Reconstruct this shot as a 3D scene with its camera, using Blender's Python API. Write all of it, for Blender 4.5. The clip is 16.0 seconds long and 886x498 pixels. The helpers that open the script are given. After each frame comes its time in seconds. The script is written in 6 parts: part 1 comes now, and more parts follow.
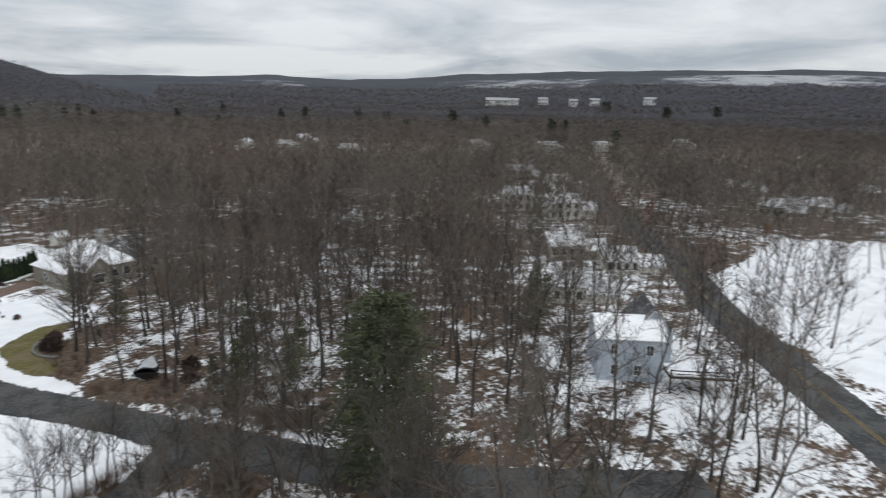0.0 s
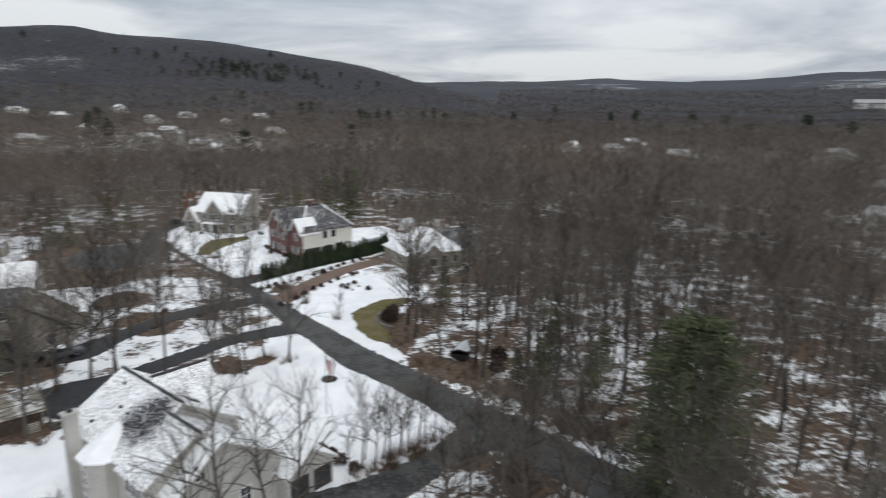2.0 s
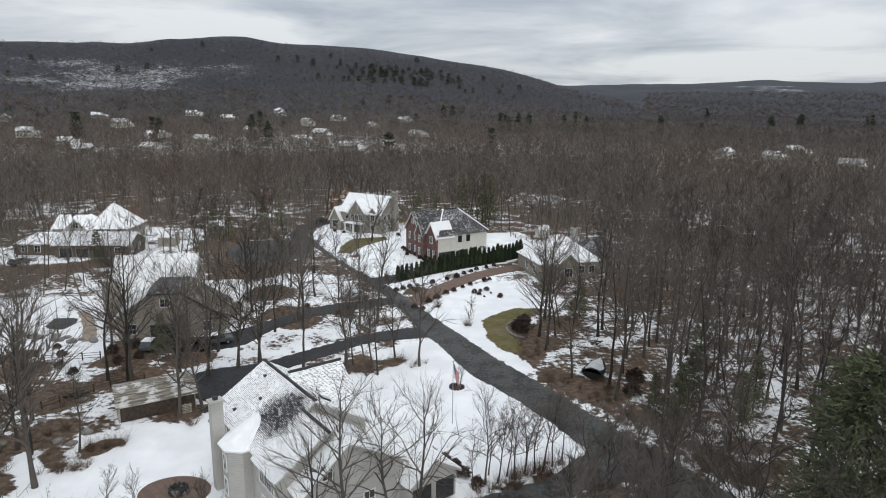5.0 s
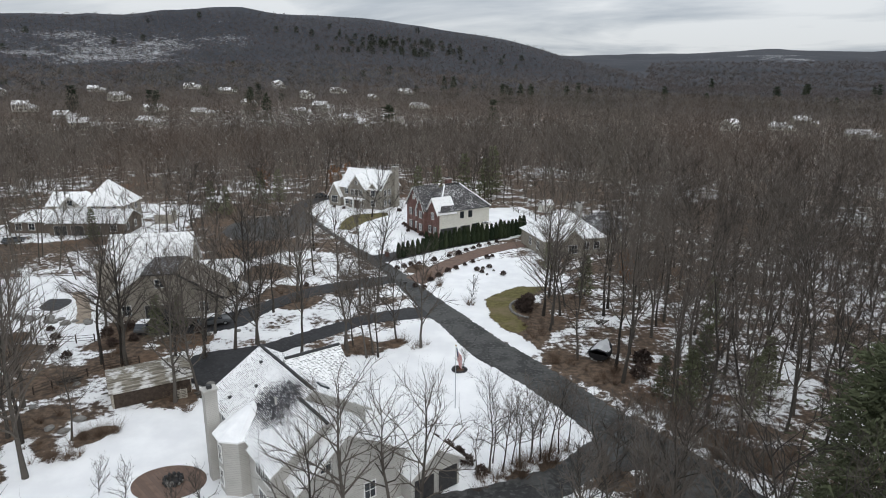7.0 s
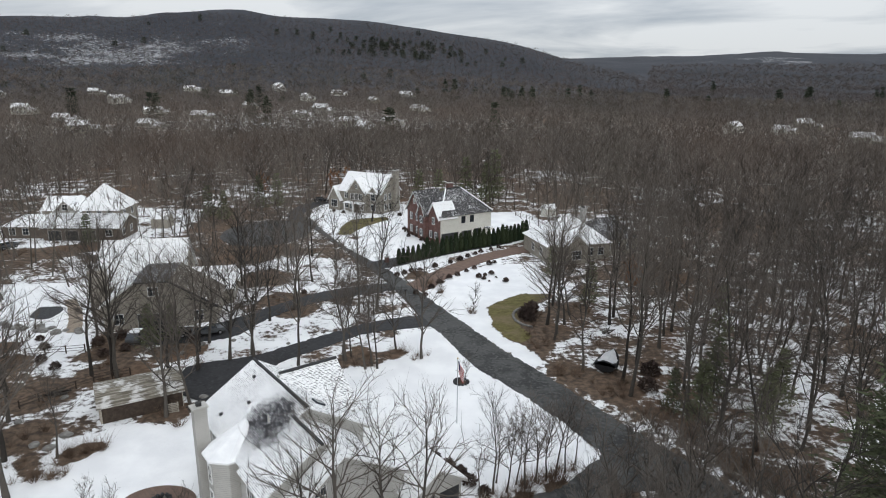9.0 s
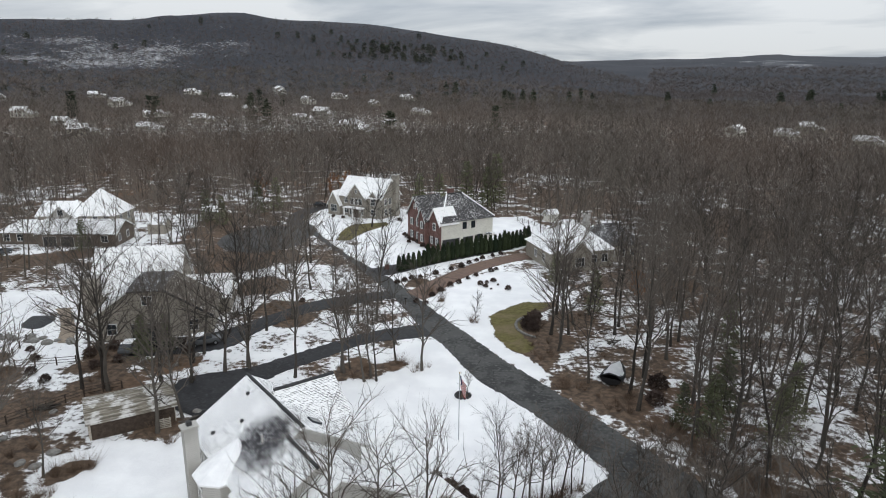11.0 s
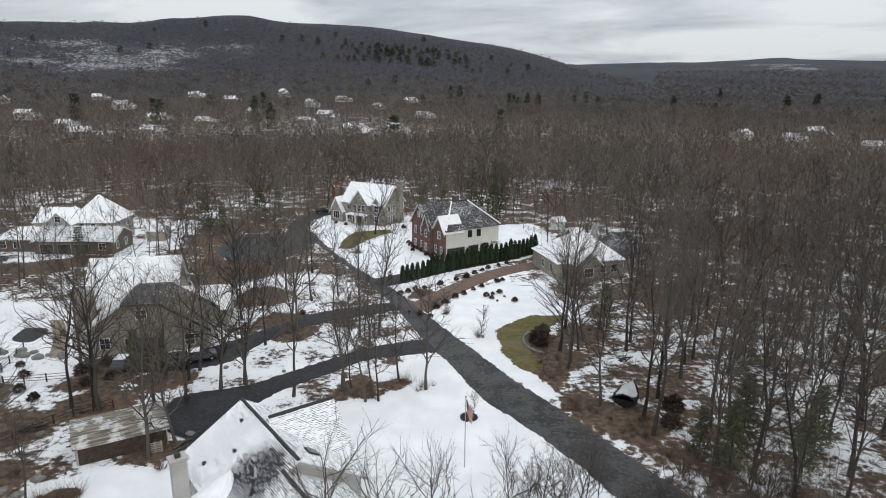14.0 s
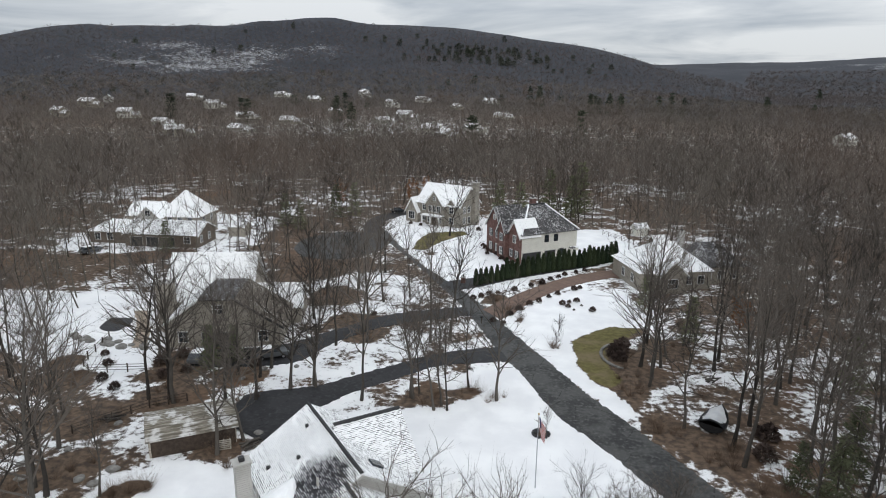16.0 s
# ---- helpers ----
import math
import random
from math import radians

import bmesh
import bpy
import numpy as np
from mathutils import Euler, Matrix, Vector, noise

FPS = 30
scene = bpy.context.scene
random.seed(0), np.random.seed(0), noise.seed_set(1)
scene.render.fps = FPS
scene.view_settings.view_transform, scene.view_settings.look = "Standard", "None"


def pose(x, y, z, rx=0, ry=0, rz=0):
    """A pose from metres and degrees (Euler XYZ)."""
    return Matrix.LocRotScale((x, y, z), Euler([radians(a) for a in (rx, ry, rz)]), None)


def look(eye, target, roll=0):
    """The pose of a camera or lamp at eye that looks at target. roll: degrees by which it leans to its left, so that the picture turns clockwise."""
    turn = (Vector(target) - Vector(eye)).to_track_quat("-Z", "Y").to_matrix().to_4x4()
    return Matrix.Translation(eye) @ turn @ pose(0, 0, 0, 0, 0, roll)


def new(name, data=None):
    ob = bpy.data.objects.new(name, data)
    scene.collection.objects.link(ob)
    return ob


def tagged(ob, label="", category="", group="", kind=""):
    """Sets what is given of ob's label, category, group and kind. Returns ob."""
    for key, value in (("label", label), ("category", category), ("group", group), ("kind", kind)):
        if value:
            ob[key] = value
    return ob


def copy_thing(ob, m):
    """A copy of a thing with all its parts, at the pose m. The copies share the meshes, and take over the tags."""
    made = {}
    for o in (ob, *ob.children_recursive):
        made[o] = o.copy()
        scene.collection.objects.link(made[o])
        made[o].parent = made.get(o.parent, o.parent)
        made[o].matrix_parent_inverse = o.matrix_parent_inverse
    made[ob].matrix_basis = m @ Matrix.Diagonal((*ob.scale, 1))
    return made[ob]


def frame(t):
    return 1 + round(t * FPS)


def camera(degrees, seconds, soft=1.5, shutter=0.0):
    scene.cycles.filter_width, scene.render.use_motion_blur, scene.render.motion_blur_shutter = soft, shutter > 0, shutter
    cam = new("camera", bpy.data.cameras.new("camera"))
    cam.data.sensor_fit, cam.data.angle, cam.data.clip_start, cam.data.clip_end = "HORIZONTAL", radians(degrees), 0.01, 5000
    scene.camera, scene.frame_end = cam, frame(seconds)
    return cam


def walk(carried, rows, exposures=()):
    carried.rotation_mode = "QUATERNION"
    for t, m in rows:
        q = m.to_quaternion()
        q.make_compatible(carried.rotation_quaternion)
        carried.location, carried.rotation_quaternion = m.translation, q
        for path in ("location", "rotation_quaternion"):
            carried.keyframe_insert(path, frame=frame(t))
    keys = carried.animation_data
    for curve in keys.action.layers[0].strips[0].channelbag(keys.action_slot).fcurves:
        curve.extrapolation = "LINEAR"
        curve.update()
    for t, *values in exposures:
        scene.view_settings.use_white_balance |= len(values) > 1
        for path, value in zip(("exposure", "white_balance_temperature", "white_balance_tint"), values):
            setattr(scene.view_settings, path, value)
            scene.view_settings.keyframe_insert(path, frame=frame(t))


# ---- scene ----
cam = camera(69.7, 16.0, soft=1.0, shutter=0.5)
PATH = [
    (0, (-0.645, -12.42, 35.235), (0.629, -10.943, 34.793), 0.9),
    (0.5, (-0.36, -12.106, 35.187), (0.743, -10.498, 34.744), 0.9),
    (1, (-0.235, -11.817, 35.2), (0.682, -10.096, 34.757), 0.8),
    (1.5, (0.034, -11.499, 35.231), (0.731, -9.678, 34.786), 0.8),
    (2, (0.097, -11.092, 35.27), (0.512, -9.186, 34.825), 0.7),
    (2.5, (0.141, -10.212, 35.262), (0.242, -8.265, 34.817), 0.6),
    (3, (0.345, -9.983, 35.256), (0.346, -8.033, 34.814), 0.5),
    (3.5, (0.293, -10.008, 35.38), (0.291, -8.056, 34.942), 0.7),
    (4, (0.33, -9.949, 35.544), (0.328, -7.997, 35.108), 0.7),
    (6.5, (0.259, -6.919, 35.652), (0.255, -4.98, 35.161), 0.5),
    (7, (0.265, -6.2, 35.728), (0.259, -4.27, 35.206), 0.4),
    (7.5, (0.294, -5.478, 35.727), (0.287, -3.548, 35.203), 0.4),
    (8, (0.199, -4.814, 35.665), (0.192, -2.883, 35.145), 0.4),
    (8.5, (0.216, -4.147, 35.714), (0.208, -2.215, 35.197), 0.4),
    (9, (0.215, -3.456, 35.696), (0.206, -1.523, 35.181), 0.4),
    (11.5, (0.116, -0.479, 35.93), (0.104, 1.457, 35.425), 0.4),
    (12, (0.139, 0.102, 36.02), (0.126, 2.037, 35.517), 0.4),
    (12.5, (0.006, 0.691, 36.168), (-0.005, 2.627, 35.666), 0.4),
    (13, (-0.084, 1.276, 36.246), (-0.095, 3.212, 35.744), 0.5),
    (13.5, (0.009, 1.894, 36.321), (-0.006, 3.83, 35.821), 0.4),
    (14, (-0.095, 2.502, 36.366), (-0.118, 4.439, 35.867), 0.5),
    (14.5, (-0.202, 3.182, 36.321), (-0.277, 5.117, 35.822), 0.6),
    (15, (-0.339, 3.898, 36.305), (-0.49, 5.829, 35.805), 0.6),
    (15.5, (-0.344, 4.63, 36.229), (-0.58, 6.552, 35.729), 0.6),
    (16, (-0.346, 5.352, 36.163), (-0.601, 7.272, 35.664), 0.6),
]
walk(cam, [(t, look(eye, target, roll)) for t, eye, target, roll in PATH])
SKY = 1.0

# ---------- world, sun ----------
world = bpy.data.worlds.new("overcast")
scene.world = world
world.use_nodes = True
wn, wl = world.node_tree.nodes, world.node_tree.links
wn.clear()
w_out, w_bg = wn.new("ShaderNodeOutputWorld"), wn.new("ShaderNodeBackground")
w_sky = wn.new("ShaderNodeTexSky")
w_sky.sky_type, w_sky.sun_disc = "NISHITA", False
w_sky.sun_elevation, w_sky.sun_rotation = radians(38), radians(200)
w_dim = wn.new("ShaderNodeVectorMath")
w_dim.operation = "SCALE"
w_dim.inputs["Scale"].default_value = 0.09
w_tc, w_sep = wn.new("ShaderNodeTexCoord"), wn.new("ShaderNodeSeparateXYZ")
w_add = wn.new("ShaderNodeMath")
w_add.operation, w_add.inputs[1].default_value = "ADD", 0.10
w_div = wn.new("ShaderNodeVectorMath")
w_div.operation = "DIVIDE"
w_com = wn.new("ShaderNodeCombineXYZ")
w_noise, w_ramp, w_mix = wn.new("ShaderNodeTexNoise"), wn.new("ShaderNodeValToRGB"), wn.new("ShaderNodeMix")
w_noise.inputs["Scale"].default_value, w_noise.inputs["Detail"].default_value, w_noise.inputs["Roughness"].default_value = 0.55, 6, 0.55
w_noise.inputs["Distortion"].default_value = 0.4
w_ramp.color_ramp.elements[0].position, w_ramp.color_ramp.elements[0].color = 0.36, (0.435, 0.485, 0.55, 1)
w_ramp.color_ramp.elements[1].position, w_ramp.color_ramp.elements[1].color = 0.60, (0.80, 0.83, 0.86, 1)
w_mix.data_type = "RGBA"
w_mix.inputs["Factor"].default_value = 0.93
wl.new(w_tc.outputs["Generated"], w_sep.inputs[0])
wl.new(w_sep.outputs["Z"], w_add.inputs[0])
for k in range(3):
    wl.new(w_add.outputs[0], w_com.inputs[k])
wl.new(w_tc.outputs["Generated"], w_div.inputs[0])
wl.new(w_com.outputs[0], w_div.inputs[1])
wl.new(w_div.outputs[0], w_noise.inputs["Vector"])
wl.new(w_noise.outputs["Fac"], w_ramp.inputs[0])
wl.new(w_sky.outputs[0], w_dim.inputs[0])
wl.new(w_dim.outputs[0], w_mix.inputs["A"])
wl.new(w_ramp.outputs[0], w_mix.inputs["B"])
w_zen = wn.new("ShaderNodeMath")
w_zen.operation, w_zen.inputs[1].default_value, w_zen.inputs[2].default_value = "MULTIPLY_ADD", 1.15 * SKY, SKY * 0.86
wl.new(w_sep.outputs["Z"], w_zen.inputs[0])
wl.new(w_zen.outputs[0], w_bg.inputs[1])
wl.new(w_mix.outputs["Result"], w_bg.inputs[0])
wl.new(w_bg.outputs[0], w_out.inputs[0])
sun = new("sun", bpy.data.lights.new("sun", "SUN"))
sun.data.energy, sun.data.angle, sun.data.color = 0.6, radians(25), (1, 0.97, 0.93)
sun.matrix_world = look((60, -160, 140), (0, 60, 0))

# ---------- materials ----------
class Nodes:
    """A small helper round a material's node tree."""

    def __init__(self, name):
        self.m = bpy.data.materials.new(name)
        self.m.use_nodes = True
        self.t = self.m.node_tree
        self.b = self.t.nodes["Principled BSDF"]
        self.b.inputs["Specular IOR Level"].default_value = 0.25
        self.pos = self.t.nodes.new("ShaderNodeNewGeometry").outputs["Position"]

    def n(self, kind, **ins):
        nd = self.t.nodes.new("ShaderNode" + kind)
        for k, v in ins.items():
            self.put(nd.inputs[k.replace("_", " ")], v)
        return nd

    def put(self, socket, v):
        if isinstance(v, bpy.types.NodeSocket):
            self.t.links.new(v, socket)
        else:
            socket.default_value = v

    def noise(self, scale, detail=4, vec=None, rough=0.55):
        return self.n("TexNoise", Vector=vec or self.pos, Scale=scale, Detail=detail, Roughness=rough).outputs["Fac"]

    def math(self, op, a, b=0.0, c=None):
        nd = self.t.nodes.new("ShaderNodeMath")
        nd.operation = op
        self.put(nd.inputs[0], a)
        self.put(nd.inputs[1], b)
        if c is not None:
            self.put(nd.inputs[2], c)
        return nd.outputs[0]

    def step(self, v, lo, hi):
        nd = self.t.nodes.new("ShaderNodeMapRange")
        nd.interpolation_type = "SMOOTHSTEP"
        self.put(nd.inputs[0], v)
        nd.inputs[1].default_value, nd.inputs[2].default_value = lo, hi
        return nd.outputs[0]

    def mix(self, f, a, b):
        nd = self.t.nodes.new("ShaderNodeMix")
        nd.data_type = "RGBA"
        self.put(nd.inputs["Factor"], f)
        for k, v in (("A", a), ("B", b)):
            self.put(nd.inputs[k], (*v, 1) if isinstance(v, tuple) else v)
        return nd.outputs["Result"]

    def bump(self, h, dist=0.03, strength=0.5):
        nd = self.n("Bump", Height=h, Distance=dist, Strength=strength)
        self.put(self.b.inputs["Normal"], nd.outputs[0])

    def done(self, colour, rough=0.85):
        self.put(self.b.inputs["Base Color"], (*colour, 1) if isinstance(colour, tuple) else colour)
        self.put(self.b.inputs["Roughness"], rough)
        return self.m

    def attr(self, name):
        nd = self.t.nodes.new("ShaderNodeAttribute")
        nd.attribute_name = name
        return nd.outputs["Fac"]


def plain(name, a, b, scale=3.0, rough=0.85, metal=0.0, bump=0.01, fine=9.0):
    k = Nodes(name)
    f = k.math("MULTIPLY_ADD", k.noise(scale), 1.0, k.math("MULTIPLY", k.noise(scale * fine), 0.5))
    k.bump(k.noise(scale * fine), bump)
    k.b.inputs["Metallic"].default_value = metal
    return k.done(k.mix(k.step(f, 0.5, 1.0), a, b), rough)


SNOW, SNOW2 = (0.90, 0.90, 0.895), (0.80, 0.80, 0.805)


def ground_material():
    k = Nodes("snowy_ground")
    n1, n2, n3 = k.noise(0.22, 6), k.noise(1.3, 5), k.noise(7.0, 4)
    rag = k.math("ADD", k.math("MULTIPLY", n1, 0.75), k.math("MULTIPLY", n2, 0.55))
    rag = k.math("ADD", rag, k.math("MULTIPLY", n3, 0.25))
    rag = k.math("SUBTRACT", rag, 0.775)
    rag = k.math("MULTIPLY_ADD", k.math("MULTIPLY", k.math("SUBTRACT", k.noise(0.009, 7, rough=0.7), 0.5), 1.1), k.attr("canopy_haze"), rag)
    snow = k.step(k.math("ADD", k.attr("snow"), k.math("MULTIPLY", rag, 1.5)), 0.42, 0.58)
    grass = k.step(k.math("ADD", k.attr("grass"), k.math("MULTIPLY", rag, 0.8)), 0.42, 0.58)
    litter = k.mix(k.step(n2, 0.35, 0.65), (0.062, 0.045, 0.034), (0.155, 0.108, 0.074))
    litter = k.mix(k.step(k.noise(0.05), 0.5, 0.75), litter, (0.150, 0.086, 0.050))
    lawn = k.mix(k.step(n2, 0.3, 0.7), (0.085, 0.075, 0.022), (0.15, 0.13, 0.05))
    lawn = k.mix(k.step(n1, 0.45, 0.7), lawn, (0.17, 0.13, 0.075))
    white = k.mix(k.step(n1, 0.35, 0.7), SNOW2, SNOW)
    # bare woods from above, with the blue of distance haze put into the colour
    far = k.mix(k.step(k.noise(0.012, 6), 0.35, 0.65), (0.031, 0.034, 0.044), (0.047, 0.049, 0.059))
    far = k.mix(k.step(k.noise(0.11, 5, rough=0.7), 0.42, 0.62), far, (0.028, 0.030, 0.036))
    litter = k.mix(k.attr("canopy_haze"), litter, far)
    col = k.mix(k.math("MULTIPLY", snow, k.math("MULTIPLY_ADD", k.attr("canopy_haze"), -0.62, 1.0)), k.mix(grass, litter, lawn), white)
    k.bump(k.math("ADD", k.math("MULTIPLY", snow, 0.6), k.math("ADD", n2, k.math("MULTIPLY", n3, 0.4))), 0.10, 0.45)
    return k.done(col, 0.9)


def asphalt_material(name, a, b, wet=0.55):
    k = Nodes(name)
    n1, n2, n3 = k.noise(0.25, 5), k.noise(2.2, 5), k.noise(30, 3)
    col = k.mix(k.step(k.math("MULTIPLY_ADD", n2, 0.35, n1), 0.56, 0.76), a, b)
    col = k.mix(k.step(n2, 0.52, 0.75), col, tuple(v * 1.4 for v in b))
    vor = k.t.nodes.new("ShaderNodeTexVoronoi")
    vor.feature = "DISTANCE_TO_EDGE"
    k.put(vor.inputs["Vector"], k.pos)
    vor.inputs["Scale"].default_value = 0.16
    crack = k.step(k.math("ADD", vor.outputs["Distance"], k.math("MULTIPLY", n2, 0.05)), 0.02, 0.035)
    col = k.mix(crack, tuple(v * 0.7 for v in a), col)
    k.bump(n3, 0.01)
    return k.done(col, k.math("MULTIPLY_ADD", n1, 0.5, wet - 0.1))


def roof_material(name, base, cover, amp, dark=(0.035, 0.035, 0.038), melt=None):
    """Shingle rows with snow lying on them; the row's lower edge shows where the snow is thin."""
    k = Nodes(name)
    uv = k.t.nodes.new("ShaderNodeUVMap").outputs[0]
    sep = k.n("SeparateXYZ", Vector=uv)
    u, v = sep.outputs[0], sep.outputs[1]
    row = k.math("DIVIDE", v, 0.145)
    shift = k.math("MULTIPLY", k.math("FLOOR", row), 0.37)
    colm = k.math("ADD", k.math("DIVIDE", u, 0.26), shift)
    wh = k.t.nodes.new("ShaderNodeTexWhiteNoise")
    k.put(wh.inputs["Vector"], k.n("CombineXYZ", X=k.math("FLOOR", row), Y=k.math("FLOOR", colm)).outputs[0])
    c = k.math("MULTIPLY_ADD", k.math("SUBTRACT", k.noise(0.35, 4), 0.5), amp, cover)
    c = k.math("MULTIPLY_ADD", k.math("SUBTRACT", k.noise(2.5, 3), 0.5), amp * 0.5, c)
    c = k.math("MULTIPLY_ADD", k.math("SUBTRACT", wh.outputs["Value"], 0.5), 0.5, c)
    if melt:
        at, radius = melt
        d = k.t.nodes.new("ShaderNodeVectorMath")
        d.operation = "DISTANCE"
        k.put(d.inputs[0], k.pos)
        d.inputs[1].default_value = at
        hot = k.step(k.math("MULTIPLY_ADD", k.noise(0.8, 3), -1.6, d.outputs["Value"]), radius, radius * 0.2)
        c = k.math("MULTIPLY_ADD", hot, -0.75, c)
    snow = k.step(k.math("SUBTRACT", c, k.math("FRACT", row)), -0.08, 0.08)
    shingle = k.mix(wh.outputs["Value"], dark, tuple(x * 1.8 for x in base))
    k.bump(k.math("ADD", k.math("FRACT", row), k.math("MULTIPLY", snow, 0.8)), 0.03, 0.5)
    return k.done(k.mix(snow, shingle, SNOW), 0.85)


def siding_material(name, a, b, pitch=0.18, bump=0.02):
    k = Nodes(name)
    z = k.n("SeparateXYZ", Vector=k.pos).outputs[2]
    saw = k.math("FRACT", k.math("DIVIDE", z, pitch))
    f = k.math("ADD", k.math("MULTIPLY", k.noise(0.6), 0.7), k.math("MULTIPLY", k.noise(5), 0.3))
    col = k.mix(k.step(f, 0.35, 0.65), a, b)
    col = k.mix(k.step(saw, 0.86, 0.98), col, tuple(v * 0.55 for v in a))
    k.bump(saw, bump)
    return k.done(col, 0.7)


def masonry_material(name, a, b, mortar, w, h):
    k = Nodes(name)
    br = k.t.nodes.new("ShaderNodeTexBrick")
    sep = k.n("SeparateXYZ", Vector=k.pos)
    k.put(br.inputs["Vector"], k.n("CombineXYZ", X=k.math("ADD", sep.outputs[0], sep.outputs[1]), Y=sep.outputs[2]).outputs[0])
    for key, v in (("Color1", (*a, 1)), ("Color2", (*b, 1)), ("Mortar", (*mortar, 1)), ("Scale", 1.0), ("Brick Width", w), ("Row Height", h), ("Mortar Size", h * 0.08)):
        br.inputs[key].default_value = v
    col = k.mix(k.step(k.noise(1.2), 0.35, 0.75), br.outputs["Color"], tuple(v * 0.7 for v in a))
    k.bump(br.outputs["Fac"], -0.01)
    return k.done(col, 0.9)


def twig_material(name, a, b, by="object"):
    k = Nodes(name)
    r = k.t.nodes.new("ShaderNodeObjectInfo").outputs["Random"] if by == "object" else k.attr("tint")
    f = k.math("MULTIPLY_ADD", k.noise(0.9), 0.5, k.math("MULTIPLY", r, 0.75))
    col = k.mix(k.step(f, 0.15, 0.85), a, b)
    if by == "tint" and a[0] > a[1] * 1.05:
        drift = k.noise(0.014, 3)
        col = k.mix(k.math("MULTIPLY", k.step(drift, 0.5, 0.7), 0.45), col, (b[0] * 0.95, b[1] * 0.78, b[2] * 0.70))
        col = k.mix(k.math("MULTIPLY", k.step(drift, 0.48, 0.3), 0.45), col, (b[0] * 0.62, b[1] * 0.70, b[2] * 0.62))
    return k.done(col, 0.95)


M_GROUND = ground_material()
M_ROAD = asphalt_material("worn_asphalt", (0.030, 0.030, 0.030), (0.074, 0.074, 0.071))
M_DRIVE = asphalt_material("wet_dark_asphalt", (0.020, 0.020, 0.022), (0.036, 0.036, 0.038), 0.5)
M_PAVER = masonry_material("brown_pavers", (0.20, 0.135, 0.105), (0.15, 0.105, 0.085), (0.10, 0.08, 0.07), 0.4, 0.2)
M_CONC = plain("pale_concrete", (0.36, 0.35, 0.33), (0.48, 0.47, 0.44), 1.5)
M_CONC_TAN = plain("tan_gravel", (0.26, 0.21, 0.16), (0.34, 0.28, 0.22), 1.5)
M_BARK = twig_material("grey_bark", (0.030, 0.026, 0.023), (0.100, 0.089, 0.077))
M_TWIG = twig_material("bare_twigs", (0.036, 0.031, 0.027), (0.135, 0.116, 0.099))
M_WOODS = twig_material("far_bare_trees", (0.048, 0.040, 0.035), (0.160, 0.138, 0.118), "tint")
# the same bare trees, greyer and flatter: distance haze painted into their colour
M_WOODS_HAZED = twig_material("hazed_hill_trees", (0.070, 0.061, 0.058), (0.125, 0.109, 0.102), "tint")
M_BRUSH = twig_material("brown_brush", (0.095, 0.062, 0.044), (0.17, 0.12, 0.085), "tint")
M_PINE = twig_material("pine_needles", (0.080, 0.092, 0.050), (0.160, 0.166, 0.095))
M_PINE_FAR = twig_material("far_evergreens", (0.020, 0.028, 0.018), (0.042, 0.050, 0.030), "tint")
M_ARB = twig_material("arborvitae_leaves", (0.016, 0.028, 0.014), (0.038, 0.052, 0.024))
M_SHRUB = twig_material("shrub_leaves", (0.045, 0.032, 0.028), (0.085, 0.060, 0.050))
M_LEAF = twig_material("dry_oak_leaves", (0.16, 0.075, 0.035), (0.26, 0.13, 0.065))
M_ROOF_NEAR = roof_material("snowy_shingles", (0.034, 0.034, 0.037), 0.82, 0.6, (0.022, 0.022, 0.024), melt=((-14.6, 44.6, 7.8), 3.0))
M_ROOF_SNOW = roof_material("snow_covered_roof", (0.07, 0.065, 0.06), 1.12, 0.7)
M_ROOF_DARK = roof_material("dark_slate_shingles", (0.055, 0.052, 0.05), -0.02, 0.9)
M_ROOF_BROWN = roof_material("brown_shingles", (0.10, 0.085, 0.068), -0.1, 0.9, (0.09, 0.076, 0.06))
M_ROOF_STREAK = roof_material("streaky_snow_shingles", (0.050, 0.047, 0.046), 0.0, 1.3)
M_ROOF_PATCHY = roof_material("patchy_snow_roof", (0.09, 0.085, 0.08), 0.62, 1.2)
M_SNOW = plain("snow_layer", SNOW2, SNOW, 1.2, 0.9)
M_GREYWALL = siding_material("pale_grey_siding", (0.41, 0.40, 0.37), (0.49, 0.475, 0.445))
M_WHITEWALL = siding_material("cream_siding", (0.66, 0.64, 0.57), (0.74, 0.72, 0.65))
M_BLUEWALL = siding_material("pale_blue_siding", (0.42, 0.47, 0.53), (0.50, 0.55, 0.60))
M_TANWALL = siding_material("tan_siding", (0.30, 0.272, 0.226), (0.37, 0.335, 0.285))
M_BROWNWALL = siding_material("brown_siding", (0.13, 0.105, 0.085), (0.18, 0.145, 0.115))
M_STONE = masonry_material("beige_stone", (0.29, 0.265, 0.225), (0.36, 0.33, 0.28), (0.22, 0.21, 0.19), 0.5, 0.25)
M_BRICK = masonry_material("red_brick", (0.140, 0.074, 0.063), (0.180, 0.095, 0.082), (0.24, 0.18, 0.16), 0.24, 0.08)
M_TRIM = plain("white_trim", (0.70, 0.70, 0.68), (0.78, 0.78, 0.76), 2, 0.6)
M_DARK = plain("dark_trim", (0.03, 0.03, 0.032), (0.05, 0.05, 0.05), 2, 0.6)
M_WOOD = plain("weathered_brown_wood", (0.038, 0.028, 0.022), (0.080, 0.060, 0.046), 2)
M_TANBOARD = siding_material("weathered_tan_boards", (0.36, 0.33, 0.28), (0.46, 0.42, 0.36), 0.3)
M_METAL = plain("grey_metal", (0.35, 0.36, 0.37), (0.45, 0.46, 0.47), 4, 0.4, 0.7)
M_BLACK = plain("black_plastic", (0.012, 0.012, 0.013), (0.025, 0.025, 0.026), 4, 0.5)
